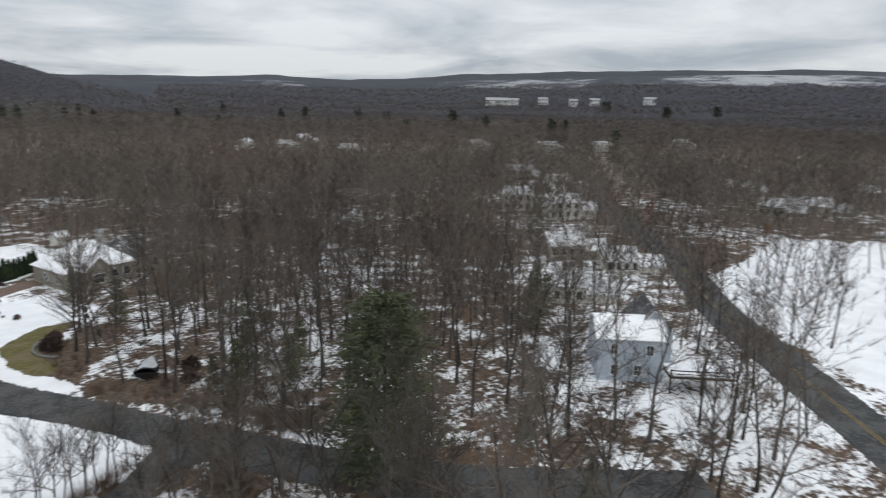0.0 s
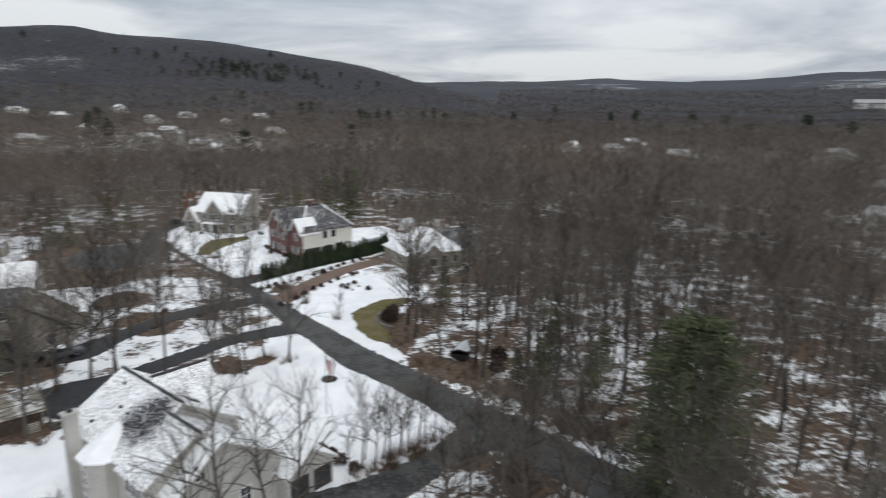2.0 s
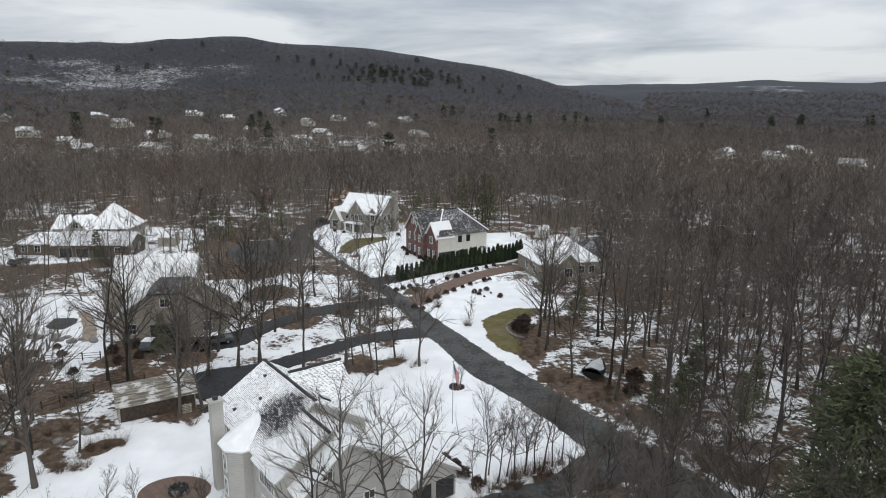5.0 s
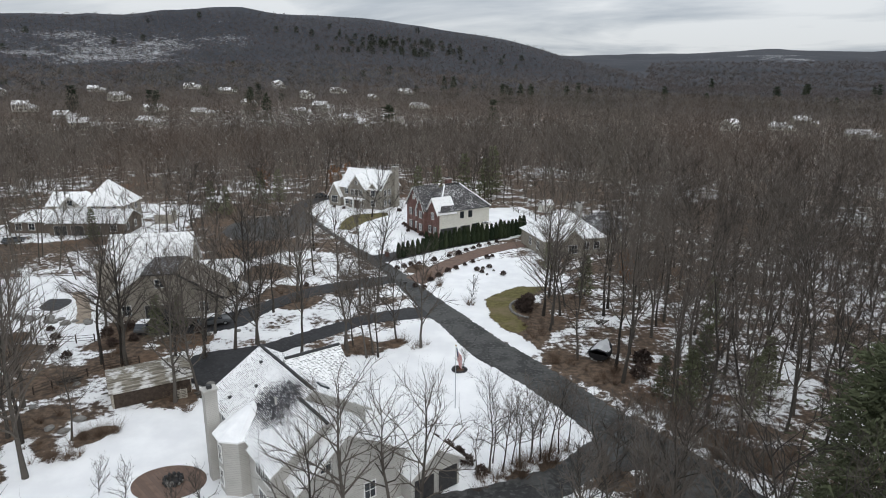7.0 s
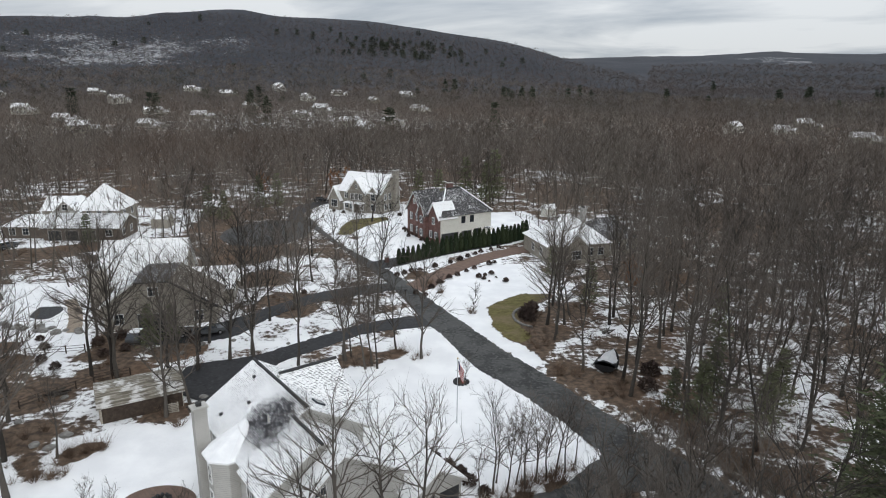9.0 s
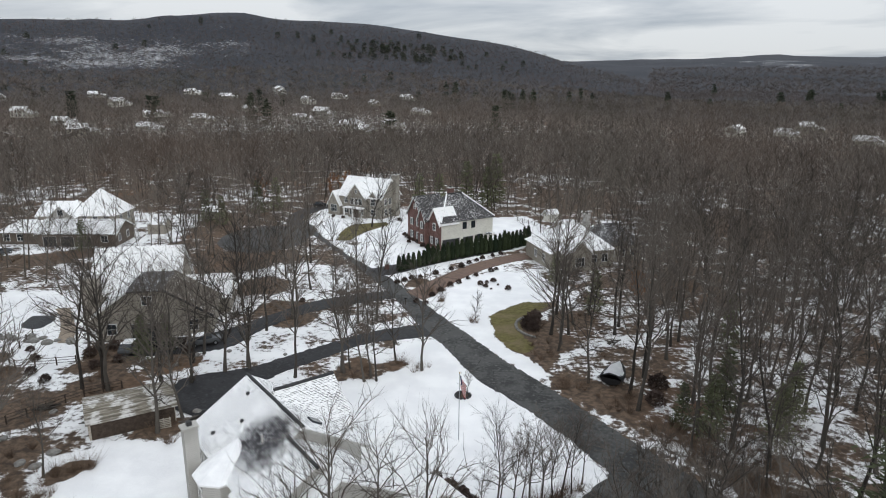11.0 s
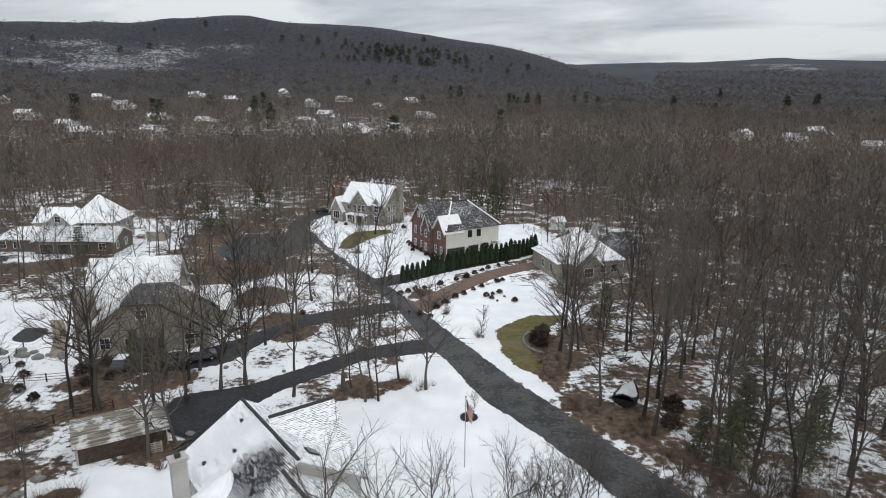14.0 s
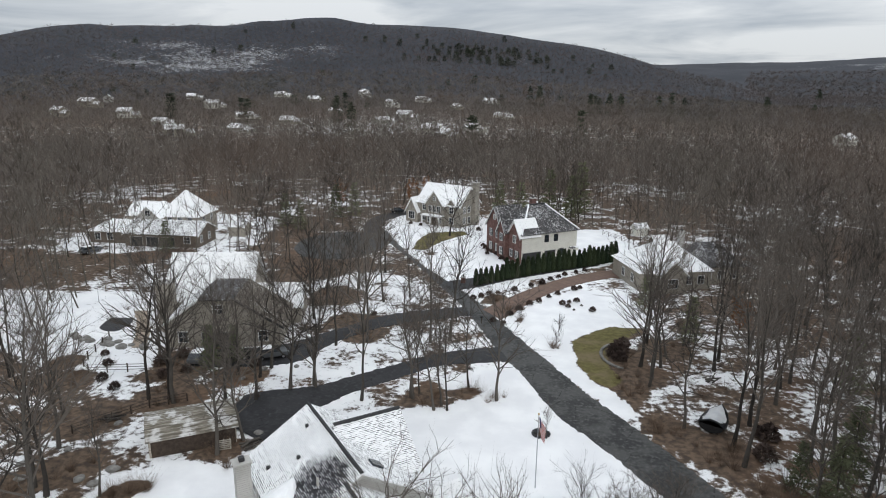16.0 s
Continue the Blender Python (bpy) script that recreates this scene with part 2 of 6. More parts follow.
M_TARP = plain("black_tarp", (0.012, 0.013, 0.015), (0.03, 0.032, 0.035), 3, 0.45, bump=0.05)
M_ROCK = plain("grey_boulder", (0.14, 0.135, 0.125), (0.28, 0.27, 0.25), 2.5, 0.9, bump=0.05)
M_RED = plain("red_cloth", (0.42, 0.03, 0.04), (0.50, 0.05, 0.05), 4, 0.8)
M_CLOTH = plain("white_cloth", (0.70, 0.68, 0.66), (0.78, 0.76, 0.74), 4, 0.8)
M_NAVY = plain("navy_cloth", (0.02, 0.03, 0.10), (0.03, 0.045, 0.14), 4, 0.8)
M_MULCH = plain("brown_mulch", (0.07, 0.045, 0.032), (0.13, 0.085, 0.06), 3, 0.95, bump=0.04)
M_YELLOW = plain("worn_yellow_line", (0.42, 0.27, 0.06), (0.22, 0.16, 0.07), 2)
M_CARS = [plain("car_paint_" + n, c, tuple(v * 1.15 for v in c), 2, 0.25) for n, c in (("black", (0.015, 0.016, 0.018)), ("grey", (0.10, 0.105, 0.11)), ("white", (0.6, 0.6, 0.6)))]
k = Nodes("dark_glass")
k.b.inputs["Specular IOR Level"].default_value = 0.6
M_GLASS = k.done((0.025, 0.03, 0.036), 0.08)


# ---------- mesh helpers ----------
def link_mesh(name, me, mats, parent=None, label=""):
    ob = new(name, me)
    for m in mats if isinstance(mats, (list, tuple)) else [mats]:
        if m.name not in [q.name for q in me.materials if q]:
            me.materials.append(m)
    if parent:
        ob.parent = parent
    if label:
        tagged(ob, label)
    return ob


def part(name, bm, material, parent=None, label=""):
    me = bpy.data.meshes.new(name)
    bmesh.ops.recalc_face_normals(bm, faces=bm.faces[:])
    bm.to_mesh(me)
    bm.free()
    return link_mesh(name, me, material, parent, label)


def thing(name, m, label, category, group="", kind=""):
    ob = new(name)
    ob.matrix_world = m
    ob.empty_display_size = 0.3
    return tagged(ob, label, category, group, kind)


def box(bm, x0, x1, y0, y1, z0, z1, bevel=0.0):
    vs = [bm.verts.new(p) for p in ((x0, y0, z0), (x1, y0, z0), (x1, y1, z0), (x0, y1, z0), (x0, y0, z1), (x1, y0, z1), (x1, y1, z1), (x0, y1, z1))]
    fs = [bm.faces.new([vs[i] for i in f]) for f in ((0, 3, 2, 1), (4, 5, 6, 7), (0, 1, 5, 4), (1, 2, 6, 5), (2, 3, 7, 6), (3, 0, 4, 7))]
    if bevel:
        bmesh.ops.bevel(bm, geom=list({e for f in fs for e in f.edges}), offset=bevel, segments=2, affect="EDGES")
    return vs


def boxes(name, dims, material, parent=None, label="", bevel=0.0):
    bm = bmesh.new()
    for d in dims:
        box(bm, *d, bevel=bevel)
    return part(name, bm, material, parent, label)


def prism(bm, ring, d):
    """Extrude a closed ring of points by the vector d."""
    a = [bm.verts.new(p) for p in ring]
    b = [bm.verts.new(Vector(p) + Vector(d)) for p in ring]
    bm.faces.new(a)
    bm.faces.new(b[::-1])
    for i in range(len(ring)):
        j = (i + 1) % len(ring)
        bm.faces.new((a[i], b[i], b[j], a[j]))


def tube_bm(bm, pts, radii, sides=8):
    rings = []
    for i, p in enumerate(pts):
        p = Vector(p)
        d = (Vector(pts[min(i + 1, len(pts) - 1)]) - Vector(pts[max(i - 1, 0)])).normalized()
        q = d.to_track_quat("Z", "Y")
        rings.append([bm.verts.new(p + q @ Vector((radii[i] * math.cos(a), radii[i] * math.sin(a), 0))) for a in (2 * math.pi * s / sides for s in range(sides))])
    for a, b in zip(rings, rings[1:]):
        for s in range(sides):
            bm.faces.new((a[s], a[(s + 1) % sides], b[(s + 1) % sides], b[s]))
    bm.faces.new(rings[0][::-1])
    bm.faces.new(rings[-1])


def tri_mesh(name, V, F, material, tint=None, parent=None, label=""):
    me = bpy.data.meshes.new(name)
    V, F = np.asarray(V, np.float32), np.asarray(F, np.int32)
    me.vertices.add(len(V))
    me.vertices.foreach_set("co", V.ravel())
    me.loops.add(F.size)
    me.loops.foreach_set("vertex_index", F.ravel())
    me.polygons.add(len(F))
    me.polygons.foreach_set("loop_start", np.arange(0, F.size, 3, dtype=np.int32))
    me.update(calc_edges=True)
    if tint is not None:
        me.attributes.new("tint", "FLOAT", "POINT").data.foreach_set("value", np.asarray(tint, np.float32))
    return link_mesh(name, me, material, parent, label)


# ---------- land ----------
def smooth(v, lo, hi):
    s = np.clip((v - lo) / (hi - lo), 0, 1)
    return s * s * (3 - 2 * s)


HILL_AZ = (-90, -60, -46, -42, -40, -36, -31, -27, -20, -16, -11, -7, -2, 3, 8, 11.5, 15, 20)
HILL_EL = (2.0, 2.4, 3.0, 3.5, 4.1, 4.75, 5.0, 5.1, 5.7, 5.75, 5.7, 5.45, 4.9, 3.9, 2.8, 2.0, 1.2, -0.2)
RIDGE_AZ = (-90, -20, 12, 16, 20, 26, 33, 37, 42, 48, 57, 70, 80, 110)
RIDGE_EL = (1.2, 1.2, 1.8, 1.85, 1.95, 2.15, 1.9, 2.1, 2.5, 2.75, 2.95, 2.9, 2.5, 2.0)


def land(x, y):
    """Height of the land: flat round the houses, a wooded hill ahead and a far ridge across the valley."""
    x, y = np.asarray(x, float), np.asarray(y, float)
    r, az = np.hypot(x, y), np.degrees(np.arctan2(x, y))
    h = (np.tan(np.radians(np.interp(az, HILL_AZ, HILL_EL))) * 1300 + 36 - 13) * np.clip((r - 350) / 950, 0, 1) ** 2.4
    h = np.where(r > 1300, np.maximum(h - (r - 1300) * 0.10, 0), h)
    g = (np.tan(np.radians(np.interp(az, RIDGE_AZ, RIDGE_EL))) * 3100 + 36) * smooth(r, 1000, 3150)
    lump = (np.sin(x * 0.011) * np.cos(y * 0.009 + 1) + 0.6 * np.sin(x * 0.023 + 2) * np.sin(y * 0.019)) * 4 * smooth(r, 500, 1200)
    return np.where(y < -400, 0, np.maximum(h, g) + lump)


def inside(poly, x, y):
    hit = np.zeros(np.shape(x), bool)
    for (ax, ay), (bx, by) in zip(poly, poly[1:] + poly[:1]):
        c = (ay > y) != (by > y)
        hit ^= c & (x < (bx - ax) * (y - ay) / ((by - ay) or 1e-9) + ax)
    return hit


def edge_distance(line, x, y, closed=False):
    best = np.full(np.shape(x), 1e9)
    for (ax, ay), (bx, by) in zip(line, line[1:] + (line[:1] if closed else [])):
        dx, dy = bx - ax, by - ay
        s = np.clip(((x - ax) * dx + (y - ay) * dy) / (dx * dx + dy * dy), 0, 1)
        best = np.minimum(best, np.hypot(x - ax - s * dx, y - ay - s * dy))
    return best


def soft_area(poly, x, y, w):
    d = edge_distance(poly, x, y, True)
    return np.clip(0.5 + np.where(inside(poly, x, y), d, -d) / w, 0, 1)


ROAD_L = [(-38.5, 158), (-32, 148), (-25.7, 136.5), (-18.6, 122.8), (-10.8, 107.4), (-7.2, 98.6), (-3.6, 89.2), (-0.3, 82.3), (4.0, 71.9), (8.0, 66.4), (12.1, 59.8), (16.2, 51.8), (20.0, 44.8), (24.0, 38.2), (29, 30.5), (36.7, 23), (52, 9)]
ROAD_R = [(-35.2, 160), (-29.2, 146), (-22.1, 132), (-14.3, 119.8), (-8.2, 109.6), (-1.9, 96.6), (0.6, 91.6), (3.4, 86.2), (7.9, 77.6), (11.9, 71.0), (15.2, 65.4), (19.2, 58.4), (23.2, 52.2), (26.6, 46.6), (29.6, 41.2), (35.4, 33.6), (41.2, 27.2), (56, 14)]
ROAD_MID = [((a[0] + b[0]) / 2, (a[1] + b[1]) / 2) for a, b in zip(ROAD_L, ROAD_R)]
MAIN_MID = [(54, -24), (66, -10), (73.5, -0.5), (80.5, 7.4), (87, 14.5), (95.5, 23.8), (103, 32.5), (114, 43), (132, 58), (152, 79), (178, 105), (210, 135), (270, 185)]
YARD_A = [(-46, 34), (0, 34), (5, 43.5), (11.5, 47), (15.6, 52), (12.3, 60), (8.2, 66.6), (4.2, 72.2), (0, 82.3), (-2, 84.4), (-9, 80), (-14, 70), (-22, 68), (-26, 62), (-36, 55), (-45, 50)]
YARD_B = [(-8, 107), (-11, 112), (-18, 125), (-30, 149), (-33, 158), (-37, 164), (-36, 182), (-28, 186), (-6, 178), (4, 168), (22, 172), (26, 158), (20, 142), (16, 136), (3, 126), (-6, 114)]
YARD_C = [(-3, 100), (0, 94), (5, 87), (10, 79), (11.5, 79), (10.5, 86), (14, 97), (20, 104), (18, 118), (10, 119), (3, 113)]
YARD_D = [(-58, 92), (-30, 93), (-20, 103), (-11, 107), (-18, 121), (-36, 129), (-58, 126), (-66, 106)]
YARD_E = [(-112, 128), (-70, 122), (-60, 140), (-66, 172), (-100, 178)]
YARD_F = [(-34, 80), (-24, 76), (-12, 87), (-11, 97), (-20, 95), (-30, 88)]
YARD_G = [(-96, 102), (-66, 106), (-56, 98), (-51, 83), (-44, 77), (-51, 69), (-64, 74), (-86, 84)]
FIELD = [(98, 16), (82, -8), (78, -26), (180, -30), (200, 40), (182, 58), (150, 52), (127, 50), (112, 36)]
VERGE = [(-1, 96), (1.4, 91), (3.6, 86.4), (8.1, 77.8), (11.7, 72), (13.2, 72.6), (11.6, 78.6), (9, 82), (8, 87), (6.4, 93)]
KERB_SNOW = [(11.7, 71.9), (15.3, 65.8), (19.3, 58.8), (23.3, 52.6), (26.7, 47), (29.7, 41.6), (30.7, 42.3), (27.6, 47.8), (24.2, 53.2), (20.2, 59.4), (16.2, 66.4), (13, 72.4)]
GRASS_A = [(7.0, 94.1), (7.3, 86.1), (9.0, 81.2), (10.8, 79.6), (13, 81.5), (11.4, 86), (11.6, 92), (14.4, 95.4), (18, 100.2), (13.4, 101.2), (9.7, 97.5)]
GRASS_B = [(-25.4, 143), (-26, 152), (-24.7, 160), (-16, 163.5), (-14.6, 160), (-20, 152), (-22.5, 143)]
LITTER = [(-40, 50, 2.2), (-38, 47.5, 1.8), (-36, 50.4, 1.6), (-43, 54, 2.6), (-34.5, 52.6, 1.4), (-44, 46.5, 2.6), (-41, 44, 2.4), (-35.4, 47.6, 1.2), (-46, 50, 2.6), (-56, 72, 2.6), (-60, 76, 2.2), (15.3, 70.8, 1.8), (17.3, 69.0, 2.2), (20.5, 66.5, 2.8), (13.2, 79.0, 1.8), (14.4, 84, 3.2), (13.4, 89.4, 2.6), (-42, 121, 5), (-37, 126, 5), (-47, 127, 5), (-82, 126, 5), (-76, 131, 4), (-90, 124, 4), (7, 45.4, 1.3), (10.4, 47, 1.3), (16.2, 45, 1.4), (20, 41, 2.4), (-10, 73.2, 3.6), (-6, 76, 2.2), (-3, 74.2, 1.4), (-29.6, 58.4, 2.8), (-24, 92, 3), (-41, 69, 3.6), (-21, 140, 2.6), (4.6, 91.4, 1.0),
          (-0.7, 101, 0.9), (-36, 52, 1.6), (-5, 111, 2.2), (-47, 63, 3.4), (-3.6, 105, 1.6), (-50, 96, 4), (-33, 108, 5), (20, 93, 3), (-45, 77, 4), (-36, 76, 3), (-27, 97, 3), (-46, 118, 4), (-40, 124, 4)]


def ground():
    def axis(lo, hi, step, end_lo, end_hi, grow):
        mid = list(np.arange(lo, hi + step / 2, step))
        up, down, s = [mid[-1]], [mid[0]], step
        while up[-1] < end_hi or down[-1] > end_lo:
            s *= grow
            if up[-1] < end_hi:
                up.append(up[-1] + s)
            if down[-1] > end_lo:
                down.append(down[-1] - s)
        return np.array(down[:0:-1] + mid + up[1:])

    xs, ys = axis(-60, 36, 1.0, -4500, 4500, 1.045), axis(34, 150, 1.0, -900, 4500, 1.045)
    X, Y = np.meshgrid(xs, ys)
    Z = land(X, Y)
    nx, ny = len(xs), len(ys)
    V = np.stack([X, Y, Z], -1).reshape(-1, 3)
    i = (np.arange(ny - 1)[:, None] * nx + np.arange(nx - 1)).ravel()
    F = np.concatenate([np.stack([i, i + 1, i + nx + 1], 1), np.stack([i, i + nx + 1, i + nx], 1)])
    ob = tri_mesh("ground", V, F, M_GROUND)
    x, y = V[:, 0], V[:, 1]
    r, az = np.hypot(x, y), np.degrees(np.arctan2(x, y))
    snow = np.full(len(x), 0.50) + 0.14 * np.sin(x * 0.09 + 1) * np.sin(y * 0.07)
    snow = snow - 0.13 * soft_area([(22, 46), (62, 40), (62, 84), (24, 84)], x, y, 8) - 0.13 * smooth(r, 100, 150)
    snow = np.where(r > 260, 0.34 - 0.32 * smooth(r, 500, 800), snow)
    hill = np.exp(-(((az + 27) / 8) ** 2)) * smooth(r, 850, 1000) * (1 - smooth(r, 1150, 1230))
    snow = snow + 0.13 * np.exp(-(((az + 12) / 13) ** 2)) * smooth(r, 430, 500) * (1 - smooth(r, 700, 800)) + 0.40 * hill - 0.35 * np.exp(-(((az - 9) / 5) ** 2)) * smooth(r, 900, 1100) - 0.05 * smooth(r, 1500, 2200)
    snow += 0.75 * np.exp(-(((az - 68) / 9) ** 2)) * smooth(r, 2100, 2200) * (1 - smooth(r, 2480, 2580))
    snow += 0.50 * np.exp(-(((az - 48) / 9) ** 2)) * smooth(r, 2000, 2100) * (1 - smooth(r, 2330, 2430))
    snow += 0.36 * np.exp(-(((az - 26) / 5) ** 2)) * smooth(r, 2050, 2250) * (1 - smooth(r, 2400, 2600))
    for poly in (YARD_A, YARD_B, YARD_C, FIELD):
        snow = np.maximum(snow, 1.3 * soft_area(poly, x, y, 3.0))
    snow = np.maximum(snow, 1.2 * soft_area(VERGE, x, y, 1.2))
    snow = np.maximum(snow, 0.85 * soft_area(KERB_SNOW, x, y, 1.6))
    snow = np.maximum(snow, 0.78 * soft_area(YARD_G, x, y, 4.0))
    for poly in (YARD_D, YARD_E, YARD_F):
        snow = np.maximum(snow, 0.60 * soft_area(poly, x, y, 5.0))
    for cx, cy, rad in LITTER:
        snow -= (0.95 if rad < 3.7 else 0.5) * np.clip(1.4 - np.hypot(x - cx, y - cy) / rad, 0, 1)
    grass = np.zeros(len(x))
    for poly in (GRASS_A, GRASS_B):
        s = soft_area(poly, x, y, 2.0)
        grass, snow = np.maximum(grass, s), snow - 1.6 * s
    ob.data.attributes.new("snow", "FLOAT", "POINT").data.foreach_set("value", snow.astype(np.float32))
    # grows with distance: mixes in the far woods and their painted haze
    ob.data.attributes.new("canopy_haze", "FLOAT", "POINT").data.foreach_set("value", smooth(r, 500, 900).astype(np.float32))
    ob.data.attributes.new("grass", "FLOAT", "POINT").data.foreach_set("value", grass.astype(np.float32))
    ob.data.polygons.foreach_set("use_smooth", np.ones(len(F), bool))
    return tagged(ob, "snow-patched ground with leaf litter and thawed grass", "ground", kind="structure")


ground()


def resample(line, step):
    out = [Vector(line[0])]
    for a, b in zip(line, line[1:]):
        a, b = Vector(a), Vector(b)
        n = max(1, int((b - a).length / step))
        out += [a.lerp(b, (i + 1) / n) for i in range(n)]
    return out


def curve_through(line, step):
    """A smooth line through the points."""
    P = [Vector(p) for p in line]
    P = [P[0] * 2 - P[1]] + P + [P[-1] * 2 - P[-2]]
    out = []
    for a, b, c, d in zip(P, P[1:], P[2:], P[3:]):
        n = max(2, int((c - b).length / step))
        for i in range(n):
            t = i / n
            out.append(0.5 * (2 * b + (c - a) * t + (2 * a - 5 * b + 4 * c - d) * t * t + (3 * b - a - 3 * c + d) * t ** 3))
    return out + [P[-2]]


def strip(name, left, right, top, material, label, rag=0.18, count=None):
    """A paved strip with ragged edges between two lines."""
    rng = random.Random(len(name))
    n = count or int(sum((Vector(b) - Vector(a)).length for a, b in zip(left, left[1:])) / 0.42)

    def even(line):
        c = curve_through(line, 0.4)
        at = np.concatenate([[0], np.cumsum([(b - a).length for a, b in zip(c, c[1:])])])
        return [Vector((np.interp(s, at, [p[0] for p in c]), np.interp(s, at, [p[1] for p in c]))) for s in np.linspace(0, at[-1], n)]

    bm = bmesh.new()
    rows = []
    for a, b in zip(even(left), even(right)):
        w = (b - a).normalized()
        a, b = a + w * rng.uniform(-rag, rag), b + w * rng.uniform(-rag, rag)
        rows.append([bm.verts.new((*a, -0.05)), bm.verts.new((*a, top))] + [bm.verts.new((*a.lerp(b, s), top + 0.05 * math.sin(math.pi * s))) for s in (0.25, 0.5, 0.75)] + [bm.verts.new((*b, top)), bm.verts.new((*b, -0.05))])
    for p, q in zip(rows, rows[1:]):
        for i in range(6):
            bm.faces.new((p[i], p[i + 1], q[i + 1], q[i]))
    ob = part(name, bm, material)
    return tagged(ob, label, "road" if "road" in name else "driveway", kind="structure")


def offset_lines(mid, half):
    c = [Vector(p) for p in mid]
    left, right = [], []
    for i, p in enumerate(c):
        d = (c[min(i + 1, len(c) - 1)] - c[max(i - 1, 0)]).normalized()
        nrm = Vector((-d.y, d.x))
        left.append(tuple(p + nrm * half))
        right.append(tuple(p - nrm * half))
    return left, right


strip("road", ROAD_L, ROAD_R, 0.03, M_ROAD, "worn dark asphalt residential road with ragged edges")
strip("road", *offset_lines(MAIN_MID, 3.9), 0.035, M_ROAD, "dark asphalt through road with a yellow centre line")
for off in (-0.14, 0.14):
    lo, hi = offset_lines([(p[0] + off, p[1] - off) for p in MAIN_MID[:9]], 0.06)
    tagged(strip("road_marking", lo, hi, 0.095, M_YELLOW, "worn yellow centre line on the asphalt", 0.01), kind="structure")
strip("driveway", [(-8.6, 102.4), (-14, 99.7), (-19.8, 96.5), (-24.1, 92.3), (-27.6, 86.7), (-30, 81), (-36, 78.4), (-44, 77.4)], [(-9.9, 106.4), (-14.7, 104.4), (-20.8, 101.2), (-25, 97), (-29.5, 91.5), (-34, 86), (-39, 84), (-45, 82.4)], 0.06, M_DRIVE, "wet dark asphalt driveway")
strip("driveway", [(-1.8, 85.6), (-6, 84.4), (-11.5, 82.3), (-15.9, 77.9), (-19.4, 74.5), (-22.4, 70.4), (-25, 66), (-26, 61)], [(-3.6, 90), (-7.2, 88.8), (-12, 86.2), (-16.9, 82), (-20.9, 78.4), (-25.4, 74.4), (-32.5, 71), (-31.5, 64)], 0.06, M_DRIVE, "wet dark asphalt driveway beside the house")
strip("driveway", [(-6.9, 105.4), (-0.9, 115.2), (6.5, 125), (14.8, 131.8), (19.5, 134)], [(-3.7, 101), (2.1, 112.2), (8.4, 120.8), (16.5, 127.6), (20.5, 129)], 0.07, M_PAVER, "brown paver driveway edged with shrubs", 0.08)
strip("driveway", [(-15.6, 119.6), (-11, 122.4), (-5, 128), (0, 131.4), (12, 138.8)], [(-12.6, 114.8), (-9, 117.2), (-4, 122), (1.5, 126.5), (15, 136.2)], 0.065, M_DRIVE, "asphalt driveway before the garage doors")
strip("driveway", [(-40, 156), (-42.8, 166), (-42.6, 176.8), (-39.8, 183.3), (-34, 185)], [(-35.6, 160), (-38.6, 166), (-37.9, 173.7), (-35.3, 180.6), (-33, 181)], 0.055, M_DRIVE, "dark asphalt driveway curving to the stone house")
strip("driveway", [(16.2, 52.4), (11.3, 47.2), (8.6, 45.7), (5.2, 44.1), (0.9, 42.8), (-1.5, 42.4)], [(19.6, 46.6), (14.6, 45.4), (11.5, 42.8), (7, 39.4), (2.5, 37.0), (0, 36.0)], 0.06, M_ROAD, "asphalt driveway before the garage")


def turning_circle():
    bm = bmesh.new()
    rim = []
    rng = random.Random(4)
    for i in range(48):
        a = 2 * math.pi * i / 48
        rr = 1 + rng.uniform(-0.02, 0.02)
        rim.append((-42.6 + 10.4 * rr * math.cos(a), 144.6 + 13.2 * rr * math.sin(a)))
    lo, hi = [bm.verts.new((*p, -0.05)) for p in rim], [bm.verts.new((*p, 0.05)) for p in rim]
    bm.faces.new(hi)
    for i in range(48):
        j = (i + 1) % 48
        bm.faces.new((lo[i], lo[j], hi[j], hi[i]))
    tagged(part("road", bm, M_ROAD), "asphalt turning circle at the end of the road", "road", kind="structure")


turning_circle()


# ---------- houses ----------
def slab(bm, quad, thick, uvl):
    """A roof plane: points a, b along the ridge, c, d along the eave; thickened downwards."""
    a, b, c, d = [Vector(p) for p in quad]
    n = (b - a).cross(d - a).normalized()
    if n.z < 0:
        n = -n
    top = [bm.verts.new(p) for p in (a, b, c, d)]
    low = [bm.verts.new(p - n * thick) for p in (a, b, c, d)]
    along = (b - a).normalized() if (b - a).length > 0.01 else (c - d).normalized()
    slope = n.cross(along).normalized()
    if slope.z > 0:
        slope = -slope
    fs = [bm.faces.new(top), bm.faces.new(low[::-1])] + [bm.faces.new((top[i], low[i], low[(i + 1) % 4], top[(i + 1) % 4])) for i in range(4)]
    for f in fs:
        for lp in f.loops:
            p = lp.vert.co - a
            lp[uvl].uv = (p.dot(along) + 50, 50 - p.dot(slope))


